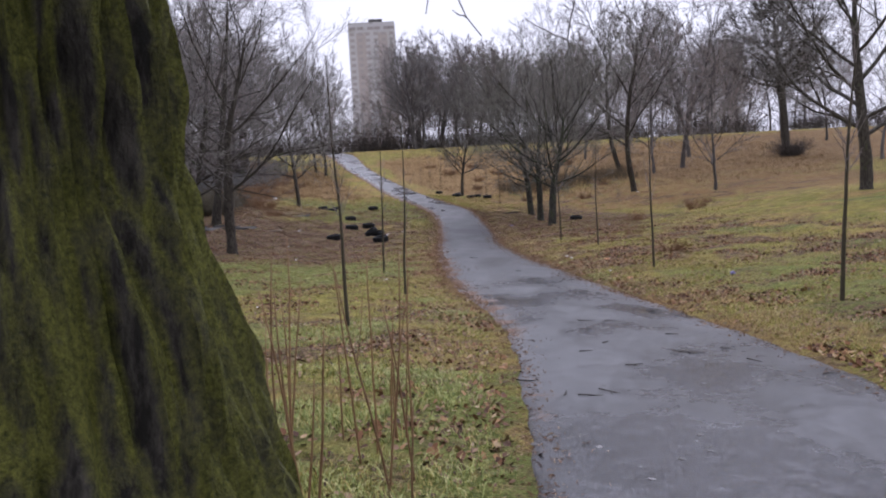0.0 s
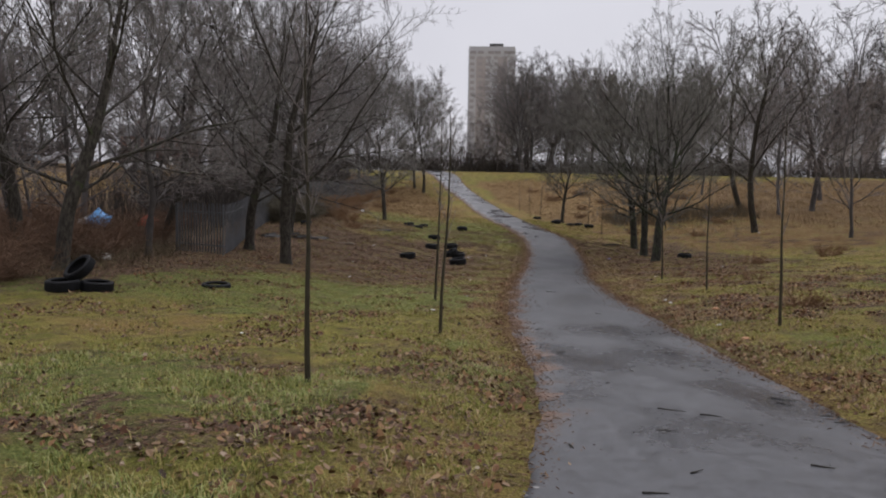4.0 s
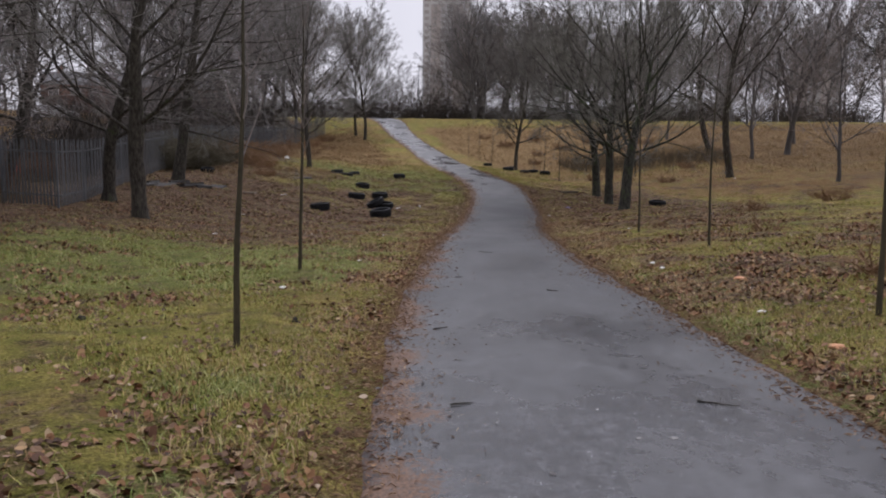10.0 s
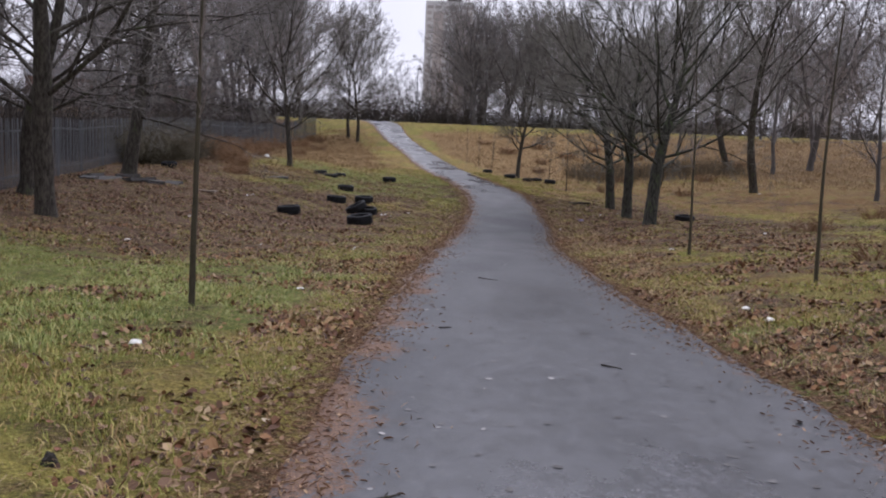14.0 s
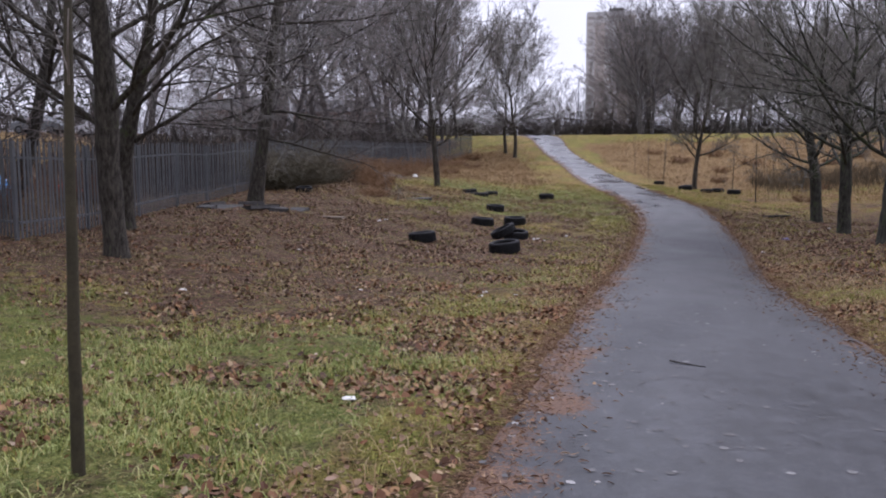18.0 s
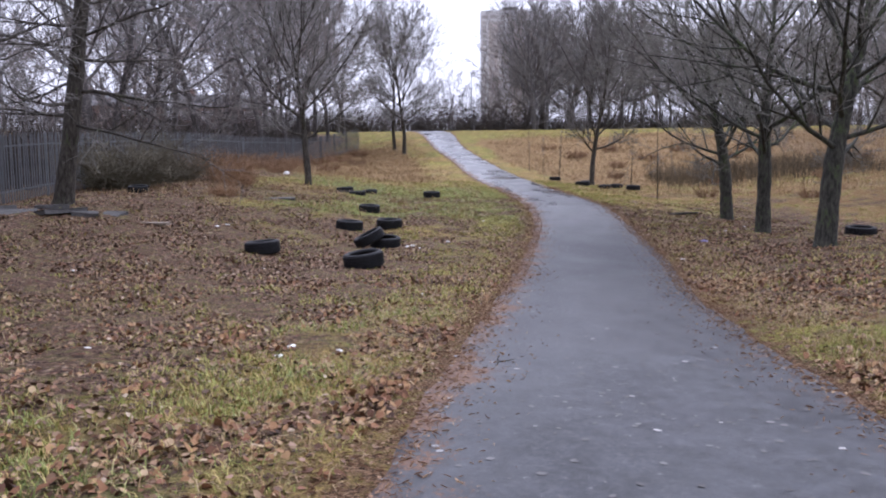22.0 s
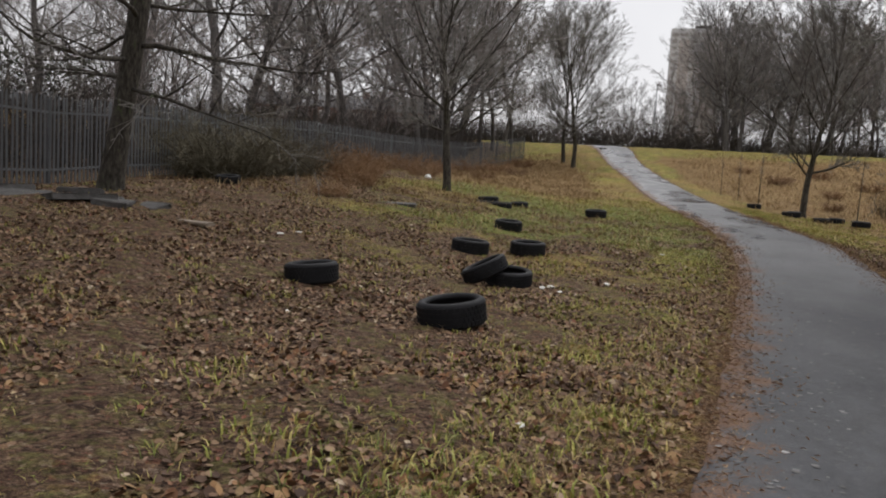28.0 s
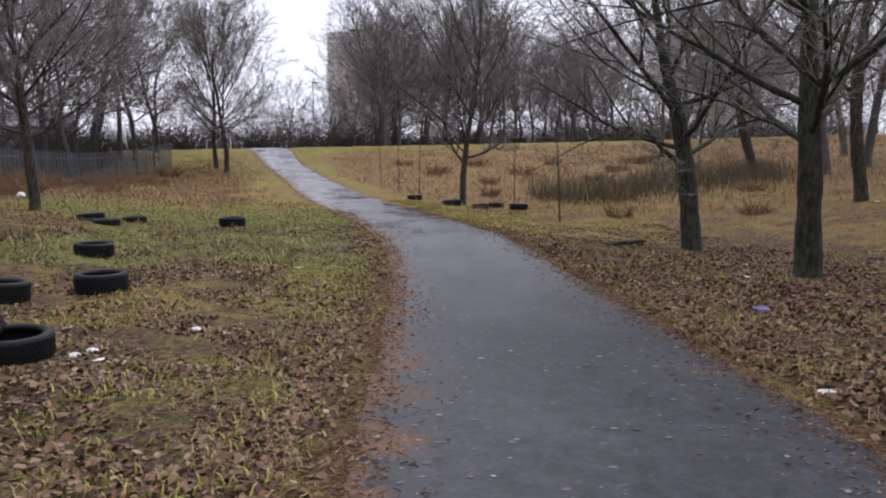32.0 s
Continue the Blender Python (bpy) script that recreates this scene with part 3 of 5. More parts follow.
# ---- ground and path ----
def spread_axis(lo, hi, step, far, grow=1.22):
    v = list(np.arange(lo, hi + 1e-6, step))
    s, a = step, lo
    while a > -far:
        s *= grow
        a -= s
        v.insert(0, a)
    s, a = step, hi
    while a < far:
        s *= grow
        a += s
        v.append(a)
    return np.array(v)


def build_ground():
    xs, ys = spread_axis(-16, 26, .35, 1800), np.concatenate([spread_axis(-5, 64, .35, 1)[5:-5], np.arange(64.6, 128, .8)])
    ys = np.unique(np.concatenate([[-1800, -700, -300, -130, -60, -34, -20, -12, -8], ys[ys > -6], [132, 140, 155, 180, 230, 330, 600, 1800]]))
    gx, gy = np.meshgrid(xs, ys)
    z = ground(gx, gy)
    inside = np.minimum(gx - edge_l(gy), edge_r(gy) - gx)
    rough = .035 * np.sin(gx * 2.1 + np.sin(gy * 1.3)) * np.sin(gy * 1.7 + .6 * gx) + .02 * np.sin(gx * 5.3 + gy * 3.1)
    z += rough * ease(.1, 1.2, -inside)
    z -= .06 * ease(.05, .4, inside) * (np.abs(gy - 50) < 80)
    nx, ny = len(xs), len(ys)
    i = np.arange(ny - 1)[:, None] * nx + np.arange(nx - 1)[None]
    faces = np.stack([i, i + 1, i + nx + 1, i + nx], -1).reshape(-1, 4)
    me = mesh_of("ground", np.stack([gx, gy, z], -1).reshape(-1, 3), faces, M_GROUND, True)
    verge = ease(-.4, .0, inside) * (gy < 108) * (.4 + .3 * ease(10, 22, gy))
    for key, val in (("litter", litter(gx, gy)), ("lush", lush(gx, gy)), ("straw", straw(gx, gy)), ("verge", verge)):
        me.attributes.new(key, "FLOAT", "POINT").data.foreach_set("value", np.asarray(val, np.float32).ravel())
    return tagged(new("ground", me), "wet winter grass with patches of dead leaves", "ground", kind="structure")


def path_z(x, y):
    u = (x - edge_l(y)) / (edge_r(y) - edge_l(y))
    return ground(x, y) + .012 + .05 * (1 - (2 * u - 1) ** 2) + .008 * np.sin(x * 2.2 + y * .9) * np.sin(y * 1.1)


def build_path():
    ys = np.concatenate([np.arange(-30, 64, .25), np.arange(64, 112, .5)])
    wob = .022 * np.sin(ys * 2.3) + .018 * np.sin(ys * 6.1 + 1)
    lo, hi = edge_l(ys) + wob, edge_r(ys) + .022 * np.sin(ys * 1.9 + 2) + .018 * np.sin(ys * 5.3)
    u = np.array([0, .02, .05, .08, .12, .16, .22, .34, .5, .66, .78, .84, .88, .92, .95, .98, 1])
    gx = lo[:, None] + (hi - lo)[:, None] * u
    gy = np.repeat(ys[:, None], 17, 1)
    z = path_z(gx, gy)
    z[:, 0] -= .06
    z[:, -1] -= .06
    n = 17
    i = np.arange(len(ys) - 1)[:, None] * n + np.arange(n - 1)[None]
    faces = np.stack([i, i + 1, i + n + 1, i + n], -1).reshape(-1, 4)
    me = mesh_of("path", np.stack([gx, gy, z], -1).reshape(-1, 3), faces, M_ASPHALT, True)
    near = np.minimum(gx - lo[:, None], hi[:, None] - gx)
    rim = (1 - ease(0, .9, near)) * (.26 + .30 * ease(4, 18, gy)) * np.where(gx - lo[:, None] > hi[:, None] - gx, .6, 1.0)
    # Low values keep the gloss and also the sheen painted into the colour.
    dry = (.7 * ease(14, 24, gy) + .3 * ease(31, 38, gy)) * (1 - ease(44, 56, gy))
    me.attributes.new("dry", "FLOAT", "POINT").data.foreach_set("value", np.asarray(dry, np.float32).ravel())
    me.attributes.new("rim", "FLOAT", "POINT").data.foreach_set("value", np.asarray(rim, np.float32).ravel())
    return tagged(new("path", me), "wet dark asphalt footpath winding between grass", "path", kind="structure")


build_ground()
build_path()

# ---- trees ----
M_TWIG_GREEN = plain("greenish_twigs", (.15, .142, .12), (.25, .235, .205), 3, .8, vary=.3, bumps=0)
OAK_A = winter_tree("oak_a", 11, 12.5, .21, 2.3, 14, 6.0, M_BARK, M_TWIG, lead=.7, low=1.2, high=.4, lift=.055, per=(8, 5, 4, 3), thin=.006, leans=.05, stout=.72, wander=.11, crook=.06, base=2.4)
OAK_D = winter_tree("oak_d", 61, 12.0, .20, 2.0, 13, 5.6, M_BARK, M_TWIG, lead=.7, low=1.2, high=.4, lift=.055, per=(7, 5, 4, 2), thin=.006, leans=.12, stout=.72, wander=.12, crook=.06, base=2.2)
LARCH = winter_tree("larch", 12, 13.5, .24, 2.2, 40, 4.8, M_BARK, M_TWIG, lead=.97, low=1.68, high=1.05, lift=.012, per=(6, 5, 4), thin=.0065, leans=.13, shape="cone", wander=.07, stout=.55, crook=.015, rise=-.02)
OAK_C = winter_tree("oak_c", 33, 10.0, .195, 1.9, 17, 4.9, M_BARK_GREEN, M_TWIG_GREEN, lead=.6, low=1.38, high=.45, lift=.05, per=(8, 5, 5, 3), thin=.006, stout=.85, base=1.7, wander=.08)
OAK_E = winter_tree("oak_e", 35, 9.8, .185, 2.0, 16, 4.7, M_BARK_GREEN, M_TWIG_GREEN, lead=.62, low=1.34, high=.4, lift=.055, per=(8, 5, 5, 3), thin=.006, stout=.85, base=1.8, wander=.08)
LONE = winter_tree("lone", 14, 10.0, .135, 1.9, 17, 3.9, M_BARK, M_TWIG, lead=.66, low=1.25, high=.3, lift=.06, per=(9, 6, 5, 2), thin=.0075, base=1.8)
TALL = winter_tree("tall", 15, 15.5, .27, 2.6, 15, 6.8, M_BARK, M_TWIG, lead=.75, low=1.15, high=.35, lift=.06, per=(9, 6, 5, 2), thin=.009, wander=.11, crook=.05)
FAR_A = winter_tree("far_a", 16, 14.5, .19, 3.4, 13, 5.4, M_BARK_FAR, M_TWIG_HAZE, low=1.1, high=.35, lift=.045, per=(6, 5, 5), thin=.0125, stout=.85, sides=7, wander=.1, crook=.07, lead=.72)
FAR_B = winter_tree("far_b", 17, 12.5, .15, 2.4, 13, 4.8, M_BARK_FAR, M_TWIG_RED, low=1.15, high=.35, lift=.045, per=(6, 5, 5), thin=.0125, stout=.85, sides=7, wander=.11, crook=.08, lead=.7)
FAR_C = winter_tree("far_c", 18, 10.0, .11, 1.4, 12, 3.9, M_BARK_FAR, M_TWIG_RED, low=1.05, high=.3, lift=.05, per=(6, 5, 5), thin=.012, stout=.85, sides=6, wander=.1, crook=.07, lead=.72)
LEAN = winter_tree("lean", 19, 11.5, .18, 2.6, 11, 4.4, M_BARK, M_TWIG, low=1.1, high=.4, lift=.05, per=(7, 6, 5), thin=.012, sides=8, leans=-.28, wander=.11, crook=.06)
IVY = winter_tree("ivied", 23, 13.8, .34, 5.2, 22, 5.4, M_BARK, M_BARK, low=1.5, high=.5, lift=.03, per=(9, 7, 5), thin=.015, sides=9, base=5.0, lead=.8, wander=.12)

plant(OAK_A, -4.45, 32.55, "dark bare oak with spreading low limbs", 200, 1.0, "oaks by the fence")
plant(OAK_D, -6.85, 36.9, "dark bare oak beside the palisade fence", 20, 1.0, "oaks by the fence")
plant(LARCH, -6.85, 44.5, "leaning conifer with bare level boughs over concrete slabs", 345, 1.0, "oaks by the fence")
plant(OAK_C, 10.13, 39.8, "bare tree with green-tinged bark and low limbs", 75, 1.0, "three trees by the path")
plant(OAK_E, 10.9, 45.4, "bare tree with green-tinged bark and low limbs", 130, 1.02, "three trees by the path")
plant(OAK_C, 11.5, 50.4, "bare tree with green-tinged bark and low limbs", 250, 1.02, "three trees by the path")
plant(LONE, -3.15, 57.1, "small bare tree with upswept twigs on grass", 0, 1.03)
plant(LONE, -1.8, 87.0, "small bare tree beside the path", 90, 1.15)
plant(LONE, -2.9, 91.0, "small bare tree beside the path", 310, 1.1)
plant(LONE, 9.6, 66.9, "small bare tree with old tyres round its foot", 200, .98)
plant(TALL, 23.4, 34.7, "tall bare tree on the grass slope", 30, 1.0)
plant(OAK_D, -8.5, 24.6, "dark bare tree at the edge of scrub beside dumped tyres", 75, 1.0)
plant(OAK_A, -10.9, 27.2, "dark bare tree crowding out of brown scrub", 120, .9)
plant(FAR_B, -13.8, 32.0, "slim bare tree in brown scrub", 15, 1.0)
plant(FAR_B, -8.8, 31.3, "slim bare tree in brown scrub", 60, .8)
plant(LEAN, -10.9, 38.4, "slim bare tree in brown scrub", 200, 1.0)
plant(FAR_A, -17.6, 46.0, "bare tree before a field of straw grass", 10, .9)
plant(FAR_B, -18.5, 56.0, "bare tree before a field of straw grass", 80, 1.1)
plant(IVY, 42, 74.5, "dark bare tree with an ivy-covered foot", 30, 1.25)
plant(FAR_C, 25.8, 55.1, "small forked bare tree on grass", 60, 1.05)
plant(FAR_A, 34.7, 80, "bare tree at the field's edge", 100, 1.1)
plant(LEAN, 25, 72.5, "leaning bare tree in brown leaves", 10, 1.3)
plant(LEAN, 21.5, 59.4, "leaning bare tree in brown leaves", 40, 1.25)
plant(FAR_A, 9.7, 109.7, "bare tree on the crest of the hill", 10, 1.0)
plant(FAR_C, 1.27, 103.6, "stunted reddish bare shrub beside the path", 10, .34)

random.seed(5)
WOODS = [(9.8 + 27 * (k + rnd(0, 1)) / 30, 114 + (k * 7 % 23) + rnd(-2, 2)) for k in range(30)]
WOODS += [(38 + 30 * (k + rnd(0, 1)) / 12, 108 + (k * 7 % 23) + rnd(-2, 2)) for k in range(12)]
WOODS += [(27.1, 70), (25.5, 85), (30.8, 72.4), (46, 66), (52, 84), (56, 100), (62, 74), (38, 98), (48, 104), (58, 60)]
WOODS += [(11.2, 112.5), (10.6, 119), (10.0, 115), (10.2, 122), (9.9, 126), (10.4, 133)]
WOODS += [(64 + 4.5 * k, 118 - 4.2 * k + 5 * (k % 3)) for k in range(14)] + [(68 + 8 * k, 84 - 6 * k) for k in range(5)]
WOODS += [(7.0 + 62 * (k + rnd(0, 1)) / 22, 132 + rnd(0, 14)) for k in range(22)]
RIGHT_WOODS = len(WOODS)
LOW = [(-3 + 1.25 * k, 118 + 4.5 * (k % 3)) for k in range(9)]
WOODS += LOW
WOODS += [(-10.8 - rnd(0, 5), 57 + 32 * (k + rnd(0, 1)) / 8) for k in range(8)]
WOODS += [(-8.2 - rnd(0, 5) + .16 * max(0, k - 4), 84 + 2.4 * k) for k in range(10)]
WOODS += [(-17 - rnd(0, 10), 64 + 39 * (k + rnd(0, 1)) / 4) for k in range(4)]
WOODS += [(-6 - 3.5 * k, 114 + 4 * (k % 3)) for k in range(5)]
WOODS += [(-28 - 6 * k, 104 - 2.2 * k + 6 * (k % 2)) for k in range(8)]
WOODS += [(-40 - 7 * k, 98 - 4.5 * k + 7 * (k % 3)) for k in range(12)]
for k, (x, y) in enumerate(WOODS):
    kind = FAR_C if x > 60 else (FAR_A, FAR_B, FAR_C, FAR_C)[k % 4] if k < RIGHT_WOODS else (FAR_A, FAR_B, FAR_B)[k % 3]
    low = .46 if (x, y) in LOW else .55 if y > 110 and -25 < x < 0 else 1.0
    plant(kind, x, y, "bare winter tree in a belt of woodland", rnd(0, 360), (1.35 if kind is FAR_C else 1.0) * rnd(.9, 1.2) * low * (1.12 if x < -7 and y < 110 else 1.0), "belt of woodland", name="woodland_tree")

for k in range(8):
    x, y = -10.5 - 13 * rnd(0, 1) ** 1.2, 25 + 14 * (k + rnd(0, 1)) / 8
    plant((FAR_C, FAR_B)[k % 3 == 0], x, y, "slim bare tree rising from brown scrub", rnd(0, 360), rnd(.6, 1.0), "slim trees in the scrub", name="scrub_tree")

for k in range(7):
    plant(FAR_C, -11.2 - rnd(0, 4), 53 + 30 * (k + rnd(0, 1)) / 7, "slim bare tree rising from brown scrub", rnd(0, 360), rnd(.5, .7), "slim trees in the scrub", name="scrub_tree")


# ---- the mossy tree at the start ----
def mossy_tree(x, y):
    random.seed(21)
    t = thing("tree", x, y, gz(x, y) - .03, "thick old tree trunk covered in green moss", "tree")
    prof = [(-.1, .92), (.08, .80), (.3, .67), (.6, .56), (1.0, .455), (1.33, .365), (1.6, .315), (2.2, .29), (3.2, .27), (4.5, .25), (6.5, .2), (8.5, .1)]
    segs, zs = 170, np.concatenate([np.arange(-.1, 2.4, .022), np.arange(2.4, 8.5, .3)])
    verts, faces = [], []
    for z in zs:
        r = cubic(prof, float(z))
        for k in range(segs):
            a = 2 * math.pi * k / segs
            p = Vector((math.cos(a), math.sin(a), 0))
            flare = 1 + .10 * math.cos(a * 5 + 1) * max(0, 1 - z / .9)
            ridge = noise.noise(Vector((p.x * 10, p.y * 10, z * 2.2)))
            fine = noise.noise(Vector((p.x * 24, p.y * 24, z * 9)))
            lump = noise.noise(Vector((p.x * 3.5 + 7, p.y * 3.5, z * 2.5)))
            rr = r * flare + .042 * (abs(ridge) * 2.4 - .55) + .020 * fine + .035 * lump
            verts.append((p.x * rr, p.y * rr, float(z)))
    for i in range(len(zs) - 1):
        for k in range(segs):
            k2 = (k + 1) % segs
            faces.append((i * segs + k, i * segs + k2, (i + 1) * segs + k2, (i + 1) * segs + k))
    part_me("trunk", mesh_of("mossy_trunk", verts, faces, M_MOSS, True), t)
    limb, twigs = Tubes(), Tubes()
    for turn, h, ln in ((.75, 2.9, 4.2), (2.3, 3.2, 4.5), (3.6, 3.0, 4.5), (5.0, 3.5, 4.2), (1.5, 4.6, 4.0), (4.3, 5.2, 4.0), (.2, 6.0, 3.5), (2.9, 6.6, 3.2)):
        line = bent_line(Vector((math.cos(turn) * .15, math.sin(turn) * .15, h)), Vector((math.cos(turn), math.sin(turn), .35)), ln, 8, .12, .04)
        limb.add(line, [.11 * (1 - i / 8.8) for i in range(9)], 8)
        for _ in range(16):
            i = random.randint(2, 7)
            sub = bent_line(line[i], Vector((rnd(-1, 1), rnd(-1, 1), rnd(-.5, .9))), rnd(.7, 1.5), 4, .25, .05)
            twigs.add(sub, [.009, .008, .006, .005, .003], 4)
            for _ in range(6):
                tw = bent_line(sub[random.randint(1, 4)], Vector((rnd(-1, 1), rnd(-1, 1), rnd(-.4, .8))), rnd(.25, .6), 2, .25, .05)
                twigs.add(tw, [.0045, .004, .002], 3)
    # the low bough whose twigs hang over the path
    bough = [Vector(p) for p in ((.2, .1, 2.75), (.6, .55, 2.85), (1.05, 1.05, 2.75), (1.4, 1.5, 2.55), (1.62, 1.75, 2.35))]
    limb.add(bough, [.06, .045, .032, .02, .01], 8)
    for p, q, bow in (((1.4, 1.5, 2.55), (1.63, 1.72, 1.72), .10), ((1.05, 1.05, 2.75), (1.2, 1.42, 1.88), -.07), ((1.5, 1.62, 2.45), (1.95, 1.95, 2.02), .08), ((1.2, 1.25, 2.7), (1.02, 1.6, 2.0), .07)):
        a, b = Vector(p), Vector(q)
        line = [a.lerp(b, u / 10) + Vector((bow * math.sin(.314 * u) + .022 * math.sin(1.7 * u + bow * 40), .05 * math.sin(.5 * u), .02 * math.sin(1.9 * u))) for u in range(11)]
        twigs.add(line, [.0065 - .00045 * u for u in range(11)], 5)
        for i in (3, 5, 6, 8, 9):
            tw = bent_line(line[i], Vector((rnd(-1, 1), rnd(-1, 1), rnd(-.4, .6))), rnd(.08, .2), 4, .35, .05)
            twigs.add(tw, [.0035, .003, .0028, .0022, .0015], 4)
    part_me("limbs", mesh_of("mossy_limbs", limb.v, limb.f, M_BARK_GREEN, True), t)
    part_me("crown", mesh_of("mossy_crown", twigs.v, twigs.f, M_TWIG, True), t)


mossy_tree(-.68, 1.7)


# ---- saplings and stakes ----
def sapling_mesh(seed, height, whips):
    random.seed(seed)
    stem, tw = Tubes(), Tubes()
    line = bent_line(Vector((0, 0, -.05)), Vector((rnd(-.02, .02), rnd(-.02, .02), 1)), height, 12, .036, .02)
    stem.add(line, [.029 * (1 - i / 13) + .003 for i in range(13)], 8)
    for k in range(whips):
        i = random.randint(5, 11)
        w = Vector((rnd(-1, 1), rnd(-1, 1), rnd(.7, 1.6)))
        b = bent_line(line[i], w, rnd(.3, .95) * (1.3 - i / 12), 4, .12, .14)
        tw.add(b, [.008, .0065, .005, .004, .0025], 4)
        for _ in range(2):
            c = bent_line(b[random.randint(1, 3)], Vector((rnd(-1, 1), rnd(-1, 1), rnd(.6, 1.4))), rnd(.12, .35), 2, .15, .1)
            tw.add(c, [.0045, .0035, .002], 3)
    return mesh_of("sapling_stem", stem.v, stem.f, M_SAP, True), mesh_of("sapling_twigs", tw.v, tw.f, M_TWIG_RED, True)


SAPS = [sapling_mesh(41, 4.1, 16), sapling_mesh(42, 3.8, 9), sapling_mesh(43, 4.3, 12)]
for k, (x, y, s) in enumerate(((-.07, 12.27, 1.0), (1.17, 17.7, 1.0), (.96, 23.1, 1.0), (6.6, 10.3, 1.05), (7.12, 18.5, 1.0), (7.82, 25.0, .82), (7.8, 29.43, .9),
                               (11.08, 58.43, .9), (6.76, 72.8, .6), (7.49, 71.8, .62), (8.35, 71.3, .62), (11.31, 65.4, .75), (8.9, 76.0, .6), (14.2, 69, .6))):
    wood, tw = SAPS[k % 3]
    t = thing("sapling", x, y, gz(x, y), "thin bare planted sapling standing in grass", "sapling", "planted saplings", rz=k * 77)
    t.scale = (s, s, s)
    part_me("stem", wood, t)
    part_me("crown", tw, t)


# ---- stems, scrub and thickets ----
def stems(n, xs, ys, lo, hi, lean, radius, seed, sink=.03, curl=.0, land=ground):
    rg = np.random.default_rng(seed)
    h = rg.uniform(lo, hi, n)
    b = np.stack([xs, ys, land(xs, ys) - sink], 1)
    d = np.stack([rg.normal(0, lean, n), rg.normal(0, lean, n), np.ones(n)], 1)
    d2 = d + np.stack([rg.normal(0, lean + curl, n), rg.normal(0, lean + curl, n), -curl * rg.uniform(0, 1.5, n)], 1)
    mid = b + d * (h * .5)[:, None]
    top = mid + d2 * (h * .5)[:, None]
    ring = np.array([(1, 0), (-.5, .87), (-.5, -.87)])
    verts = np.zeros((n, 9, 3))
    for j, (c, f) in enumerate(((b, 1.0), (mid, .75), (top, .35))):
        for k in range(3):
            verts[:, j * 3 + k] = c
            verts[:, j * 3 + k, :2] += ring[k] * radius * f
    q = np.array([(j * 3 + k, j * 3 + (k + 1) % 3, j * 3 + 3 + (k + 1) % 3, j * 3 + 3 + k) for j in range(2) for k in range(3)])
    return verts.reshape(-1, 3), (np.arange(n)[:, None, None] * 9 + q).reshape(-1, 4)


def stuff(name, verts, faces, material, label, category):
    return tagged(new(name, mesh_of(name, verts, faces, material)), label, category, kind="stuff")


rg = np.random.default_rng(3)
M_SCRUB = island("brown_scrub", ((0, (.045, .037, .024)), (.5, (.10, .077, .046)), (1, (.17, .13, .075))), .85, .2)
M_DARKSCRUB = island("dark_thicket", ((0, (.035, .032, .03)), (.6, (.075, .065, .058)), (1, (.12, .10, .085))), .9, .15)
n = 6800
xs = -10.8 - np.abs(rg.normal(0, 4.5, n))
stuff("fence_thicket", *stems(n, xs, rg.uniform(46, 100, n), .8, 3.9, .22, .015, 9, curl=.35), M_DARKSCRUB, "tangled bare undergrowth behind the fence", "thicket")
n = 5200
xs = -7.4 - np.abs(rg.normal(0, 5.5, n))
ys = rg.uniform(22.5, 46, n)
keep = (xs < -8.4 - .16 * np.maximum(ys - 33, 0)) | (ys < 32)
xs, ys = xs[keep], ys[keep]
n = len(xs)
stuff("scrub", *stems(n, xs, ys, .2, .95, .6, .006, 10, curl=.9), M_SCRUB, "brown tangled scrub and bramble stems", "scrub")
n = 5200
xs = rg.uniform(-24, 46, n)
stuff("crest_thicket", *stems(n, xs, 117 + 6 * rg.uniform(0, 1, n) + np.where(xs < 3, -4, 3), .9, 3.0, .25, .024, 15, curl=.35), M_DARKSCRUB, "dark bare undergrowth along the crest", "thicket")
n = 900
stuff("field_hedge", *stems(n, rg.uniform(24, 75, n), 100 + 8 * rg.uniform(0, 1, n) + rg.uniform(0, 4, n), .8, 2.6, .2, .022, 12, curl=.3), M_DARKSCRUB, "dark ragged hedge at the field's edge", "hedge")


def shrub_mesh(r, h, n, seed, material, per=7, thin=1.0):
    random.seed(seed)
    tb, tw = Tubes(), Tubes()
    for _ in range(n):
        a, q = rnd(0, 6.28), r * .35 * math.sqrt(rnd(0, 1))
        line = bent_line(Vector((q * math.cos(a), q * math.sin(a), -.05)), Vector((math.cos(a) * rnd(.2, 1.3), math.sin(a) * rnd(.2, 1.3), 1)), h * rnd(.5, 1.1), 4, .22, -.02)
        tb.add(line, [.012 * thin, .01 * thin, .008 * thin, .006 * thin, .004 * thin], 3)
        for _ in range(per):
            c = bent_line(line[random.randint(1, 4)], Vector((rnd(-1, 1), rnd(-1, 1), rnd(-.5, 1))), h * rnd(.2, .5), 2, .25, -.03)
            tw.add(c, [.006 * thin, .005 * thin, .003 * thin], 3)
    return mesh_of("shrub_stem", tb.v, tb.f, material), mesh_of("shrub_crown", tw.v, tw.f, material)


def plant_shrub(name, x, y, label, meshes, group="", rz=0.0, q=1.0):
    b = thing(name, x, y, gz(x, y), label, "shrub", group, rz=rz)
    b.scale = (q * 1.2, q * 1.2, q)
    part_me("stem_clump", meshes[0], b)
    part_me("crown", meshes[1], b)
    return b


def shrub(x, y, r, h, n, seed, material, label, name="shrub"):
    plant_shrub(name, x, y, label, shrub_mesh(r, h, n, seed, material))


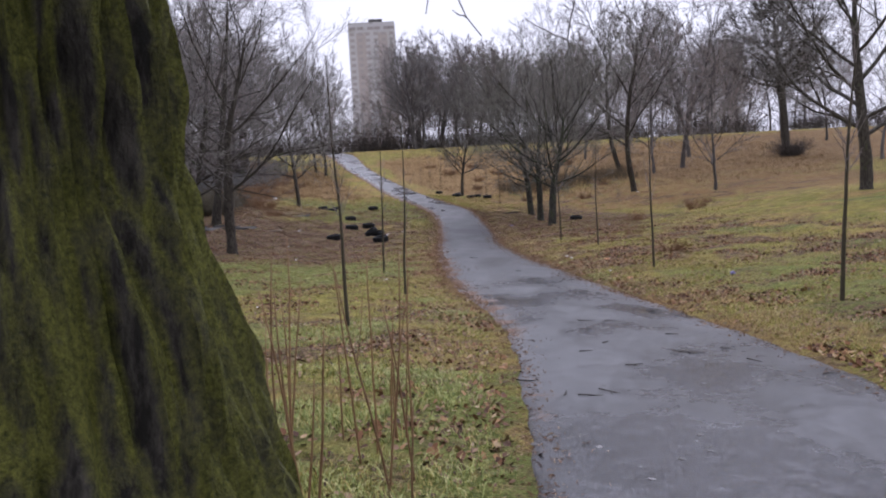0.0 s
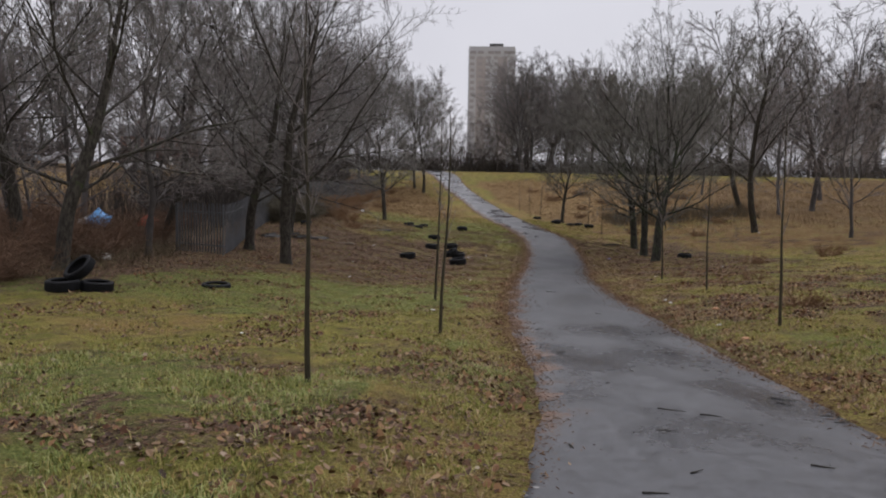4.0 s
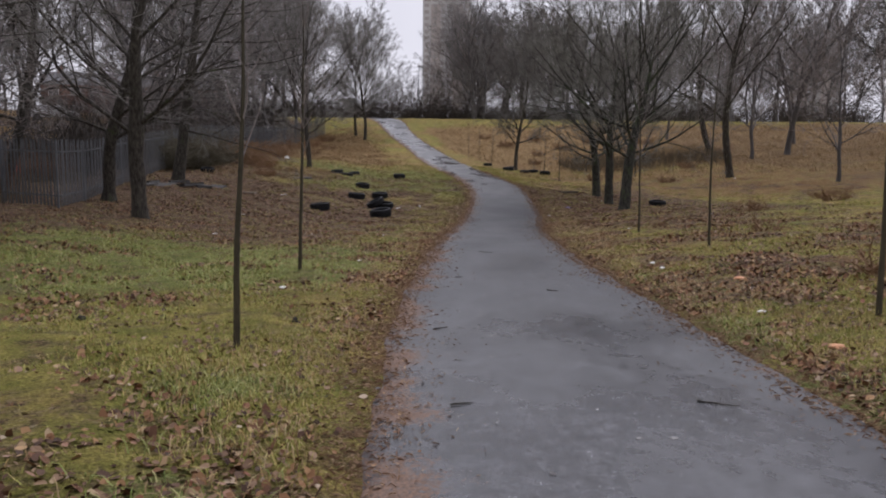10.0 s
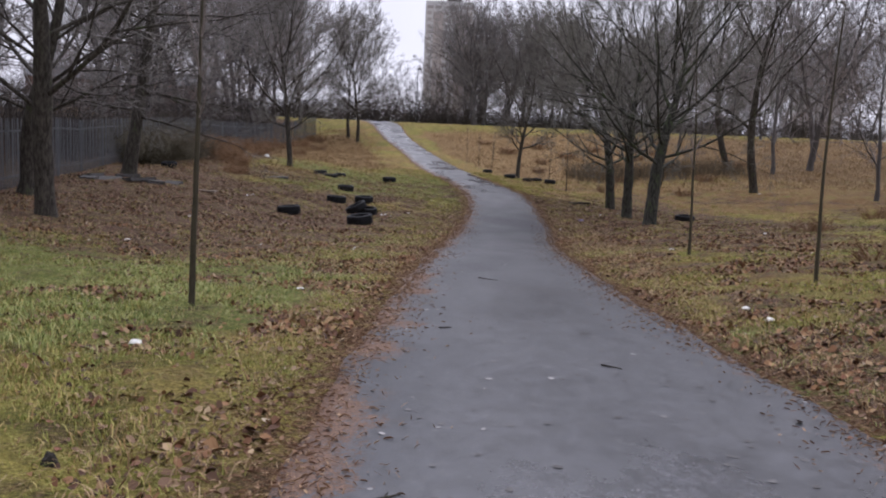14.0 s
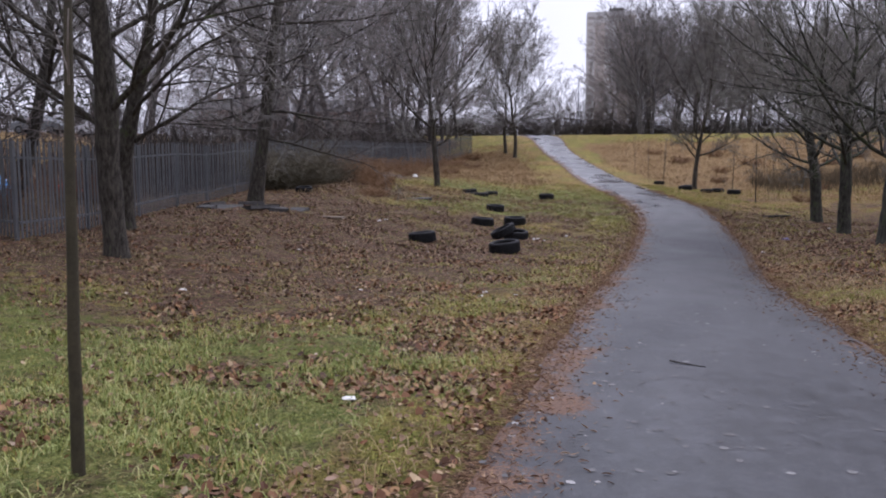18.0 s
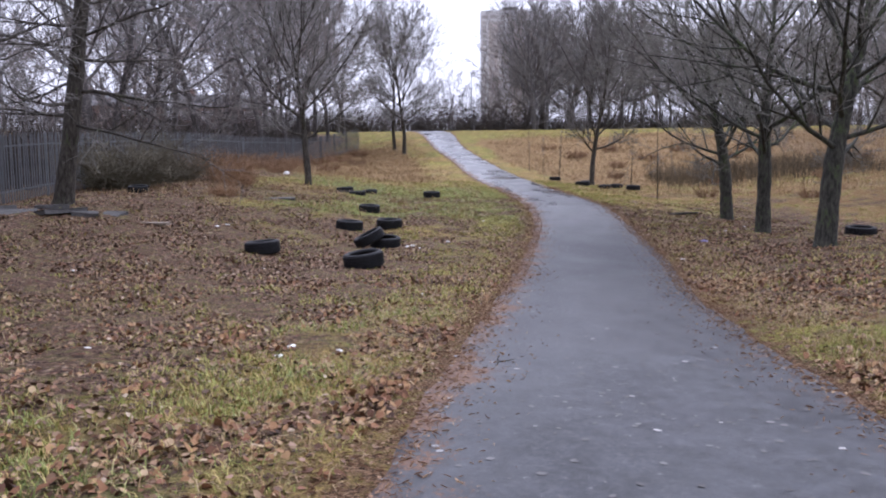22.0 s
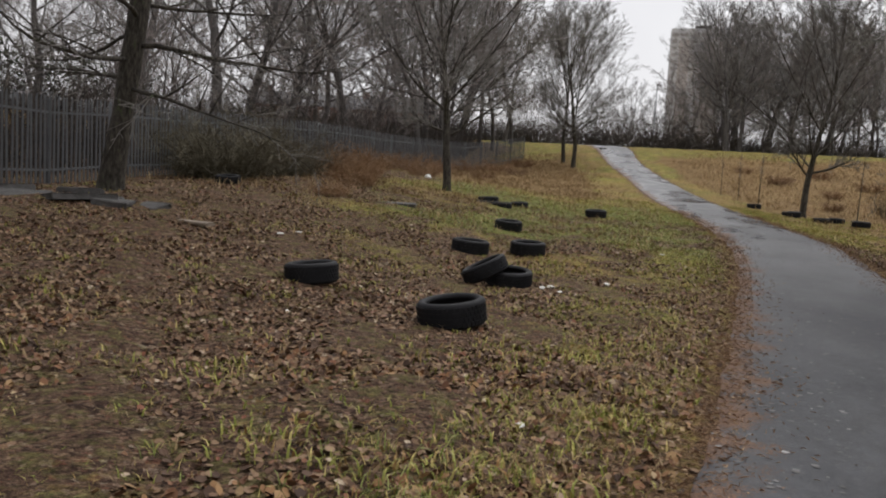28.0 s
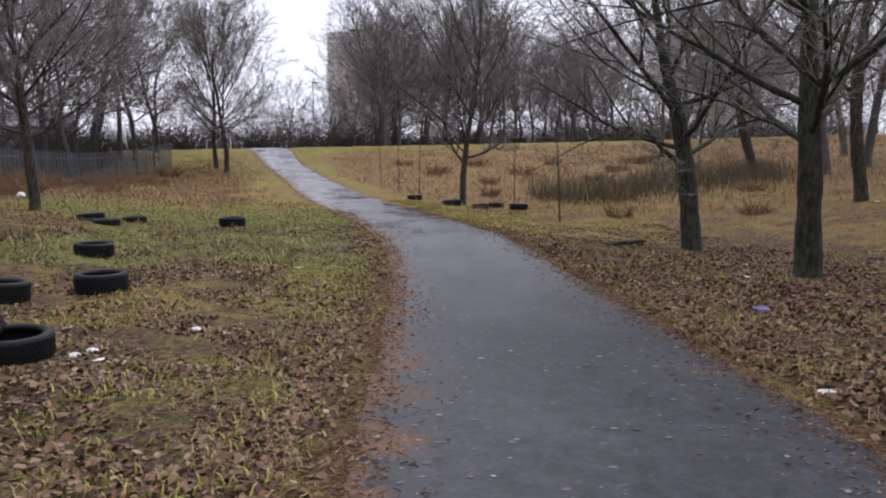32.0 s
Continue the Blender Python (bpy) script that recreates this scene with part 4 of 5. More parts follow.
M_THICKET = plain("grey_brown_brushwood", (.055, .047, .043), (.12, .10, .088), 1.5, .9, bumps=0, vary=.35)
M_BUSH = plain("olive_brown_brushwood", (.07, .062, .042), (.16, .14, .095), 1.5, .9, bumps=0, vary=.2)
BUSHES = [shrub_mesh(2.2, 3.0, 46, 80 + k, M_THICKET, 7, 2.4) for k in range(3)]
random.seed(77)
for k in range(70):
    x = -30 + 150 * (k + rnd(0, 1)) / 70
    y = (117 if x > 3 else 110) + rnd(0, 9) - max(0, x - 55) * .8
    plant_shrub("bush", x, y, "dark leafless bush in undergrowth along the crest", BUSHES[k % 3], "undergrowth on the crest", rnd(0, 360), rnd(.75, 1.35) * (.8 if x < 3 else 1))

for k in range(26):
    x = -122 + 96 * (k + rnd(0, 1)) / 26
    y = 104 + .45 * (x + 26) + rnd(0, 6)
    plant_shrub("bush", x, y, "dark leafless hedge bush beyond the straw field", BUSHES[k % 3], "hedge beyond the field", rnd(0, 360), rnd(.9, 1.4))

M_EVERGREEN = island("evergreen_leaves", ((0, (.022, .03, .017)), (.5, (.05, .062, .036)), (1, (.09, .10, .062))), .7, .2)


def leafy_bank(name, x0, x1, line_y, tall, n, seed, label):
    """A ragged bank of evergreen foliage: many small leaf sprays in a lumpy outline."""
    rg = np.random.default_rng(seed)
    x = rg.uniform(x0, x1, n)
    y = line_y(x) + rg.normal(0, 1.3, n)
    top = tall * (.55 + .75 * fbm(x, x * 0 + seed, .16)) * (1 - .12 * np.abs(y - line_y(x)))
    z = ground(x, y) + top * rg.uniform(0, 1, n) ** .8
    c, size = np.stack([x, y, z], 1), rg.uniform(.14, .34, n)[:, None]
    u, w = unit(rg.normal(0, 1, (n, 3))), unit(rg.normal(0, 1, (n, 3)))
    v = np.stack([c - u * size, c + w * size * .55, c + u * size, c - w * size * .55], 1).reshape(-1, 3)
    return stuff(name, v, np.arange(n * 4).reshape(-1, 4), M_EVERGREEN, label, "hedge")


leafy_bank("evergreen_hedge", -135, -45, lambda x: 112 + .42 * (x + 24), 7.5, 14000, 6, "dark evergreen hedge and trees beyond the straw field")

M_BRAMBLE = plain("bramble_stem", (.07, .04, .025), (.17, .10, .06), 5, .8, bumps=0)
RUSTY = [shrub_mesh(1.6, .95, 90, 90 + k, M_STEM) for k in range(3)]
TANGLE = [shrub_mesh(1.7, 1.3, 110, 110 + k, M_BRAMBLE) for k in range(3)]
TUFTS = [shrub_mesh(.45, .40, 26, 20, M_STEM), shrub_mesh(.5, .42, 30, 21, M_STEM), shrub_mesh(.9, .52, 48, 22, M_STEM)]
shrub(-8.2, 51.0, 1.9, 1.9, 330, 1, M_BUSH, "dense dark brown leafless bush against the fence", "bush")
shrub(-7.6, 54.2, 1.5, 1.4, 160, 2, M_BUSH, "dense dark brown leafless bush against the fence", "bush")
shrub(-8.0, 60.0, 1.8, 1.1, 110, 3, M_STEM, "low tangle of reddish bramble", "bramble")
shrub(-6.6, 66.0, 1.8, 1.0, 90, 4, M_STEM, "low tangle of reddish bramble", "bramble")
for k, (x, y, q) in enumerate(((-8.6, 56.5, 1.0), (-8.2, 63, .9), (-8.0, 68, 1.0), (-7.6, 73, .8), (-7.0, 78, .9), (-6.2, 83, .9), (-5.4, 88, .8), (-6.4, 58.5, .7), (-5.5, 62.5, .6), (-4.6, 70, .6), (-4.0, 77, .6), (-5.0, 53.5, .7), (-6.0, 55.5, .8), (-4.2, 49.5, .5))):
    plant_shrub("bramble", x, y, "low rusty tangle of bramble and dead bracken", RUSTY[k % 3], "brambles by the fence", 47 * k, q)
for k, (x, y, q) in enumerate(((-9.2, 26.5, 1.0), (-10.8, 24.5, 1.2), (-12.5, 27.5, 1.3), (-9.8, 29.5, .9), (-12, 31.5, 1.2), (-14.5, 29.5, 1.4), (-10.5, 33.2, .9), (-16, 26, 1.4), (-9.0, 22.3, .8), (-13, 36.5, 1.2), (-12.5, 44, 1.0), (-18, 31, 1.5), (-20, 36, 1.6), (-14.5, 34, 1.4), (-19, 43, 1.5), (-11.3, 37.5, 1.1), (-22, 40, 1.6), (-13.5, 24, 1.3))):
    plant_shrub("bramble", x, y, "tangled brown bramble thicket", TANGLE[k % 3], "brambles in the scrub", 61 * k, q)
shrub(42.3, 74.2, 1.8, 1.9, 200, 5, M_THICKET, "dark ivy and brushwood round a tree's foot", "ivy_clump")
for k, (x, y) in enumerate(((9.76, 27.1), (12.5, 34.6), (19.2, 43.6), (21.1, 46.0), (8.4, 20.6), (16.9, 38.3), (6.3, 7.6), (13.5, 60.0), (17.5, 59.0), (12.5, 76), (15, 79.5), (10.5, 81), (17.5, 74.5), (20, 78), (13.5, 85), (9.2, 87), (18, 84), (22.5, 82), (16, 66.5), (21, 65.5), (26, 74), (11.5, 71))):
    plant_shrub("bracken", x, y, "rusty tuft of dead bracken in grass", TUFTS[2 if k > 8 else k % 2], "bracken tufts", 73 * k, 1.7 if k == 6 else 1.0 + .2 * (k % 3))

# tall dry stems beside the start of the path
n = 46
xs, ys = rg.uniform(-1.25, .45, n), rg.uniform(2.9, 5.4, n)
for k in range(n):
    tb = Tubes()
    random.seed(300 + k)
    h = rnd(.6, 1.4)
    line = bent_line(Vector((0, 0, -.03)), Vector((rnd(-.12, .12), rnd(-.12, .12), 1)), h, 5, .06, .02)
    tb.add(line, [.007, .0065, .006, .005, .004, .0025], 5)
    if k % 3 == 0:
        tb.add(bent_line(line[3], Vector((rnd(-.6, .6), rnd(-.6, .6), 1)), h * .3, 2, .05, .05), [.0035, .003, .002], 4)
    thing("dry_stem", float(xs[k]), float(ys[k]), gz(xs[k], ys[k]), "thin reddish-brown dry stem standing in grass", "dry stem", "dry stems by the path", data=mesh_of("dry_stem", tb.v, tb.f, M_STEM, True))


# ---- tyres ----
def tyre_meshes():
    prof = [(.245, -.075), (.253, -.098), (.29, -.114), (.322, -.102), (.338, -.082), (.338, .082), (.322, .102), (.29, .114), (.253, .098), (.245, .075),
            (.253, .062), (.288, .09), (.312, .07), (.318, 0), (.312, -.07), (.288, -.09), (.253, -.062)]
    segs, n = 56, len(prof)
    v = [(r * math.cos(2 * math.pi * k / segs), r * math.sin(2 * math.pi * k / segs), z) for k in range(segs) for r, z in prof]
    f = [(k * n + i, ((k + 1) % segs) * n + i, ((k + 1) % segs) * n + (i + 1) % n, k * n + (i + 1) % n) for k in range(segs) for i in range(n)]
    casing = mesh_of("tyre_casing", v, f, M_RUBBER, True)
    v, f = [], []
    for row, (z0, z1) in enumerate(((-.08, -.048), (-.04, -.006), (.006, .04), (.048, .08))):
        for k in range(44):
            a0 = 2 * math.pi * (k + .5 * (row % 2)) / 44
            a1 = a0 + 2 * math.pi / 44 * .8
            b = len(v)
            for r in (.335, .346):
                for a, z in ((a0, z0), (a1, z0), (a1, z1), (a0, z1)):
                    v.append((r * math.cos(a), r * math.sin(a), z))
            f += [(b + 4, b + 5, b + 6, b + 7), (b, b + 1, b + 5, b + 4), (b + 1, b + 2, b + 6, b + 5), (b + 2, b + 3, b + 7, b + 6), (b + 3, b, b + 4, b + 7)]
    return casing, mesh_of("tyre_tread", v, f, M_RUBBER)


CASING, TREAD = tyre_meshes()


def tyre(x, y, label, tilt=0.0, turn=0.0, scale=1.0, lift=0.0, flat=1.0):
    t = thing("tyre", x, y, 0, label, "tyre", "dumped tyres")
    z = gz(x, y) + .10 * scale * flat + lift + abs(math.sin(radians(tilt))) * .30 * scale
    t.matrix_basis = pose(x, y, z, tilt, 0, turn)
    t.scale = (scale, scale, scale * flat)
    part_me("casing", CASING, t)
    part_me("tread", TREAD, t)


LYING = "old black car tyre lying flat among dead leaves"
for x, y, tilt, turn, sc in ((1.55, 38.62, 8, -60, 1.05), (-.65, 40.1, 5, -80, 1.0), (1.87, 56.1, 3, 0, .95), (.27, 49.55, 4, 40, .95), (1.22, 46.3, 3, 10, 1.0), (.29, 45.3, 4, 80, 1.02)):
    tyre(x, y, LYING, tilt, turn, sc, -.01 - .3 * math.sin(radians(tilt)) * .6, 1.18)
tyre(1.55, 42.15, "old black car tyre lying under a leaning one", 6, 20, 1.0)
tyre(1.22, 42.0, "old black car tyre leaning on another tyre", 27, -78, 1.0)
for x, y, sc in ((-.86, 54.9, .9), (-.6, 56.6, .85), (-1.5, 56.0, .95)):
    tyre(x, y, "flattened old tyre sunk in grass", 3, 50 * x, sc, -.06)
for x, y, sc in ((7.75, 67.6, .85), (9.35, 67.6, .8), (8.9, 65.3, 1.05), (9.9, 64.7, .9), (10.6, 65.5, .9), (11.12, 63.9, 1.0)):
    tyre(x, y, "old black tyre lying on grass round a small tree", 2, 70 * x, sc)
tyre(12.3, 43.1, "old black tyre lying in grass beyond the trees", 4, 0, .95)
tyre(-4.35, 23.8, "old black tyre half sunk at the edge of scrub", 3, 30, 1.0, -.14)
tyre(-6.95, 21.45, "old black tyre at the bottom of a dumped pile", 3, 0, 1.05)
tyre(-6.35, 21.75, "old black tyre at the bottom of a dumped pile", 5, 90, 1.0)
tyre(-6.75, 21.8, "old black tyre leaning on a dumped pile", 42, -40, 1.0, .16)
tyre(-6.75, 49.0, "old black tyre beside a bush", 6, 0, .9)


# ---- palisade fence ----
def pale_mesh(h):
    prof = [(-.034, 0), (-.022, .012), (-.008, .012), (0, .002), (.008, .012), (.022, .012), (.034, 0)]
    v, f = [], []
    for side in (0, -.003):
        for x, y in prof:
            v.append((x, y + side, 0))
        for i, (x, y) in enumerate(prof):
            v.append((x, y + side, h - (.10 if i in (0, 6) else .03 if i in (1, 5) else 0.0)))
    for i in range(6):
        f.append((i, i + 1, 8 + i, 7 + i))
        f.append((15 + i, 14 + i, 21 + i, 22 + i))
        f.append((7 + i, 8 + i, 22 + i, 21 + i))
    f += [(0, 7, 21, 14), (6, 20, 27, 13)]
    return v, f


FENCE = [(-9.0, 34.6), (-6.8, 33.3), (-8.6, 45), (-9.6, 56), (-9.6, 71), (-8.4, 83), (-6.0, 92.5)]
FENCE_H = 1.8


def build_fence():
    t = tagged(new("fence"), "grey galvanised steel palisade fence with pointed pales", "fence")
    pv, pf = pale_mesh(FENCE_H)
    pale = mesh_of("pale", pv, pf, M_STEEL)
    rest_v, rest_f, count = [], [], 0
    bm = bmesh.new()
    box(bm, 0, 0, .9, .10, .055, 1.9, .006)
    post = bm_mesh("post", bm, M_STEEL)
    for (xa, ya), (xb, yb) in zip(FENCE, FENCE[1:]):
        length = math.hypot(xb - xa, yb - ya)
        bays = max(1, round(length / 2.75))
        ang = math.degrees(math.atan2(yb - ya, xb - xa))
        nrm = Vector((yb - ya, xa - xb, 0)).normalized()
        for b in range(bays):
            p0 = [xa + (xb - xa) * b / bays, ya + (yb - ya) * b / bays]
            p1 = [xa + (xb - xa) * (b + 1) / bays, ya + (yb - ya) * (b + 1) / bays]
            z0, z1 = gz(*p0), gz(*p1)
            part_me("post", post, t, m=pose(p0[0] - nrm.x * .06, p0[1] - nrm.y * .06, z0 - .05, 0, 0, ang))
            for h in (.32, 1.5):
                a, c = Vector((p0[0], p0[1], z0 + h)), Vector((p1[0], p1[1], z1 + h))
                bm = bmesh.new()
                box(bm, 0, 0, 0, (c - a).length, .04, .045)
                part("rail", bm, M_STEEL, t, m=Matrix.Translation((a + c) / 2 - nrm * .025) @ (c - a).to_track_quat("X", "Z").to_matrix().to_4x4())
            n = max(1, round(length / bays / .152))
            for i in range(n):
                u = (i + .5) / n
                x, y = p0[0] + (p1[0] - p0[0]) * u, p0[1] + (p1[1] - p0[1]) * u
                z = z0 + (z1 - z0) * u
                m = pose(x, y, z + .04 + .012 * math.sin(count * 1.7), .6 * math.sin(count * 2.3), .8 * math.sin(count), ang + 180)
                if count < 290:
                    part_me("pale", pale, t, m=m)
                else:
                    base = len(rest_v)
                    rest_v += [tuple(m @ Vector(q)) for q in pv]
                    rest_f += [tuple(base + j for j in face) for face in pf]
                count += 1
    tagged(part_me("pale_row", mesh_of("pale_row", rest_v, rest_f, M_STEEL), t), kind="stuff")


build_fence()


# ---- slabs, boards, bags and litter ----
def slab(name, x, y, sx, sy, sz, rz, label, material, tilt=0.0, category="slab", sink=.03):
    random.seed(int(x * 100 + y * 7))
    bm = bmesh.new()
    box(bm, 0, 0, 0, sx, sy, sz, sz * .18)
    for v in bm.verts:
        v.co += Vector((rnd(-1, 1) * .02, rnd(-1, 1) * .02, rnd(-1, 1) * .006))
    t = thing(name, x, y, gz(x, y) + sz / 2 - sink, label, category, rz=rz, data=bm_mesh(name, bm, material))
    t.matrix_basis = pose(x, y, gz(x, y) + sz / 2 - sink, tilt, 0, rz)


for k, (x, y, w) in enumerate(((-6.65, 41.75, .85), (-5.9, 42.3, .95), (-5.4, 42.65, .75), (-4.95, 43.0, .55), (-6.4, 43.1, .6), (-7.3, 42.4, .6), (-5.8, 43.2, .45), (-7.0, 41.4, .4))):
    slab("concrete_slab", x, y, w * 1.2, w * .75, .08 + .025 * (k % 3), 20 + 47 * k, "broken grey concrete slab at a tree's foot", M_STONE, (9, -7, 5, -12, 6, 14, -9, 11)[k])
M_BOARD = plain("weathered_board", (.14, .11, .085), (.27, .22, .17), 6, .8, stretch=(.3, 1, 1))
slab("board", -2.66, 50.0, 1.0, .35, .07, 15, "dark wet board lying in dead leaves", M_STONE, 5, "board", .01)
slab("board", -3.7, 42.3, .9, .16, .05, -20, "weathered grey board lying in dead leaves", M_BOARD, 3, "board", .01)
slab("board", -1.2, 55.3, 1.1, .4, .08, 150, "dark wet board lying in grass", M_STONE, 7, "board", .01)


def crumple(name, x, y, sx, sy, sz, color, label, category="litter", group="litter"):
    random.seed(int(abs(x) * 131 + y * 17))
    bm = bmesh.new()
    bmesh.ops.create_icosphere(bm, subdivisions=2, radius=1)
    for v in bm.verts:
        k = 1 + .45 * noise.noise(v.co * 1.9 + Vector((x, y, 0)))
        v.co = Vector((v.co.x * sx * k, v.co.y * sy * k, max(-.35, v.co.z) * sz * k))
    thing(name, x, y, gz(x, y) + sz * .3, label, category, group, rz=rnd(0, 360), data=bm_mesh(name, bm, color))


M_BLUE = plain("blue_plastic", (.06, .22, .50), (.16, .38, .68), 9, .4)
M_RED = plain("red_plastic", (.40, .05, .03), (.58, .10, .05), 9, .45)
M_ORANGE = plain("orange_wrapper", (.50, .22, .10), (.68, .36, .2), 14, .5)
M_LILAC = plain("lilac_wrapper", (.10, .085, .22), (.24, .22, .40), 14, .4)
M_PALE = plain("dirty_white_paper", (.50, .49, .45), (.78, .77, .73), 18, .7)
crumple("plastic_bag", -16.5, 45.2, .8, .55, .6, M_BLUE, "blue plastic sack lying in brown scrub", "bag", "")
crumple("plastic_bag", -17.4, 45.8, .4, .35, .3, M_PALE, "white plastic bag lying in brown scrub", "bag", "")
crumple("red_sack", -14.3, 46.1, .5, .4, .42, M_RED, "red plastic sack lying in brown scrub", "bag", "")
crumple("plastic_bag", -8.7, 27.5, .26, .2, .17, M_PALE, "white plastic bag in scrub beside dumped tyres", "bag", "")
LITTER = ((-.2, 38.4), (-2.47, 43), (2.16, 35), (2.79, 35.3), (2.9, 43.3), (2.14, 42.4), (-6.2, 66.1), (1.73, 24.8), (-1.86, 29.7), (-2.57, 36.3), (1.91, 30.7), (.63, 26), (0, 16.2),
          (.22, 15.9), (6.45, 23.7), (6.28, 19.2), (-1.88, 16.7), (6.39, 23.0), (21.4, 58.5), (2.05, 42.2), (2.3, 42.0), (3.79, 48), (3.29, 43.5), (11.1, 47.5), (7.44, 39.6), (9.9, 45.2),
          (9.9, 53), (.15, 31), (1.93, 31.1), (2.36, 31), (-2.4, 43.6), (8.0, 31), (11.2, 34.2), (16, 22.8), (.94, 21.6))
for k, (x, y) in enumerate(LITTER):
    s = .028 + .016 * ((k * 37) % 10) / 10 + (.014 if y > 40 else 0)
    crumple("litter", x, y, s * 1.5, s, s * .55, M_PALE, "small scrap of dirty white paper on the ground")
crumple("litter", 6.15, 17.4, .075, .05, .03, M_ORANGE, "crumpled orange wrapper in grass")
crumple("litter", 6.9, 21.3, .08, .06, .04, M_ORANGE, "crumpled orange wrapper in grass")
crumple("litter", 7.35, 15.0, .05, .05, .05, M_LILAC, "lilac wrapper in grass")
crumple("litter", 8.64, 42.6, .10, .05, .04, M_LILAC, "lilac wrapper among dead leaves")


# twigs fallen on the path
for k, (x, y, ln, a) in enumerate(((3.72, 30.5, .42, 80), (4.0, 26.15, .30, -45), (2.1, 6.43, .30, -55), (1.9, 6.4, .22, -25), (3.45, 8.1, .34, -50), (3.82, 7.35, .2, -65), (3.97, 8.3, .12, -20),
                                   (1.76, 6.6, .16, 50), (3.4, 11.6, .26, -40), (3.72, 11.42, .2, -10), (4.8, 12.5, .25, -25), (3.14, 10.67, .18, -10), (4.9, 11.7, .24, 20), (4.05, 6.5, .12, 0),
                                   (1.6, 7.5, .2, -40), (4.71, 12.2, .2, -30), (4.9, 11.4, .2, 10), (4.55, 15.78, .26, -25), (2.96, 15.87, .15, 10), (2.6, 8.9, .16, 5), (2.3, 10.2, .12, -70), (3.0, 9.4, .13, 30),
                                   (2.7, 7.6, .18, -30), (3.9, 9.6, .15, -15), (2.9, 18.6, .14, 40), (4.4, 21.0, .16, -30), (3.3, 22.4, .12, 15))):
    random.seed(600 + k)
    tb = Tubes()
    line = bent_line(Vector((-ln / 2, 0, 0)), Vector((1, 0, 0)), ln, 5, .16, 0)
    for p in line:
        p.z = 0.004
    tb.add(line, [.007, .0065, .006, .005, .004, .003], 5)
    if k % 2 == 0:
        c = bent_line(line[2], Vector((.8, rnd(-.8, .8), 0)), ln * .4, 2, .1, 0)
        for p in c:
            p.z = .004
        tb.add(c, [.0045, .004, .002], 4)
    top = float(path_z(x, y))
    thing("fallen_twig", x, y, top + .003, "dark wet twig fallen on the asphalt path", "twig", "twigs on the path", rz=a, data=mesh_of("fallen_twig", tb.v, tb.f, M_BARK, True))


crumple("plastic_bag", -5.1, 61.8, .17, .14, .12, M_PALE, "white plastic bag lying in rusty bracken", "bag", "")
branch = Tubes()
random.seed(88)
branch.add(bent_line(Vector((-.5, 0, .05)), Vector((1, .1, .02)), 1.0, 6, .07, 0), [.055, .052, .05, .045, .042, .038, .03], 9)
thing("fallen_branch", 10.29, 50.9, gz(10.29, 50.9), "short grey fallen branch among dead leaves", "branch", rz=8, data=mesh_of("fallen_branch", branch.v, branch.f, M_BARK, True))
M_CAN = plain("dark_rubbish", (.018, .016, .014), (.045, .04, .035), 9, .8, spec=.1)
crumple("litter", 1.5, 18.84, .035, .03, .05, M_CAN, "dark crushed can standing in grass")
crumple("litter", -.68, 19.13, .05, .04, .03, M_CAN, "dark lump of rubbish in grass")
crumple("litter", 3.49, 24.18, .05, .03, .012, M_PALE, "white scrap lying on the asphalt path")


# ---- lamp post ----
def lamp_post(x, y):
    t = thing("lamp_post", x, y, gz(x, y), "slim grey lamp post beside the path", "lamp post")
    tb = Tubes()
    tb.add([Vector((0, 0, 0)), Vector((0, 0, 1.2)), Vector((0, 0, 1.25)), Vector((0, 0, 6.6))], [.09, .09, .06, .045], 12)
    part_me("column", mesh_of("column", tb.v, tb.f, M_STEEL, True), t)
    bm = bmesh.new()
    box(bm, .22, 0, 6.62, .6, .2, .12, .03)
    part("lantern", bm, M_STEEL, t)


lamp_post(3.27, 117.3)


# ---- tower blocks ----
# Both glass tones are lightened to carry the haze over the tower.
M_GLASS = plain("window_glass", (.27, .25, .26), (.35, .33, .34), .8, .15, spec=.6, bumps=0)


M_HAZEGLASS = plain("hazed_window_glass", (.33, .31, .32), (.41, .39, .40), .8, .2, spec=.5, bumps=0)


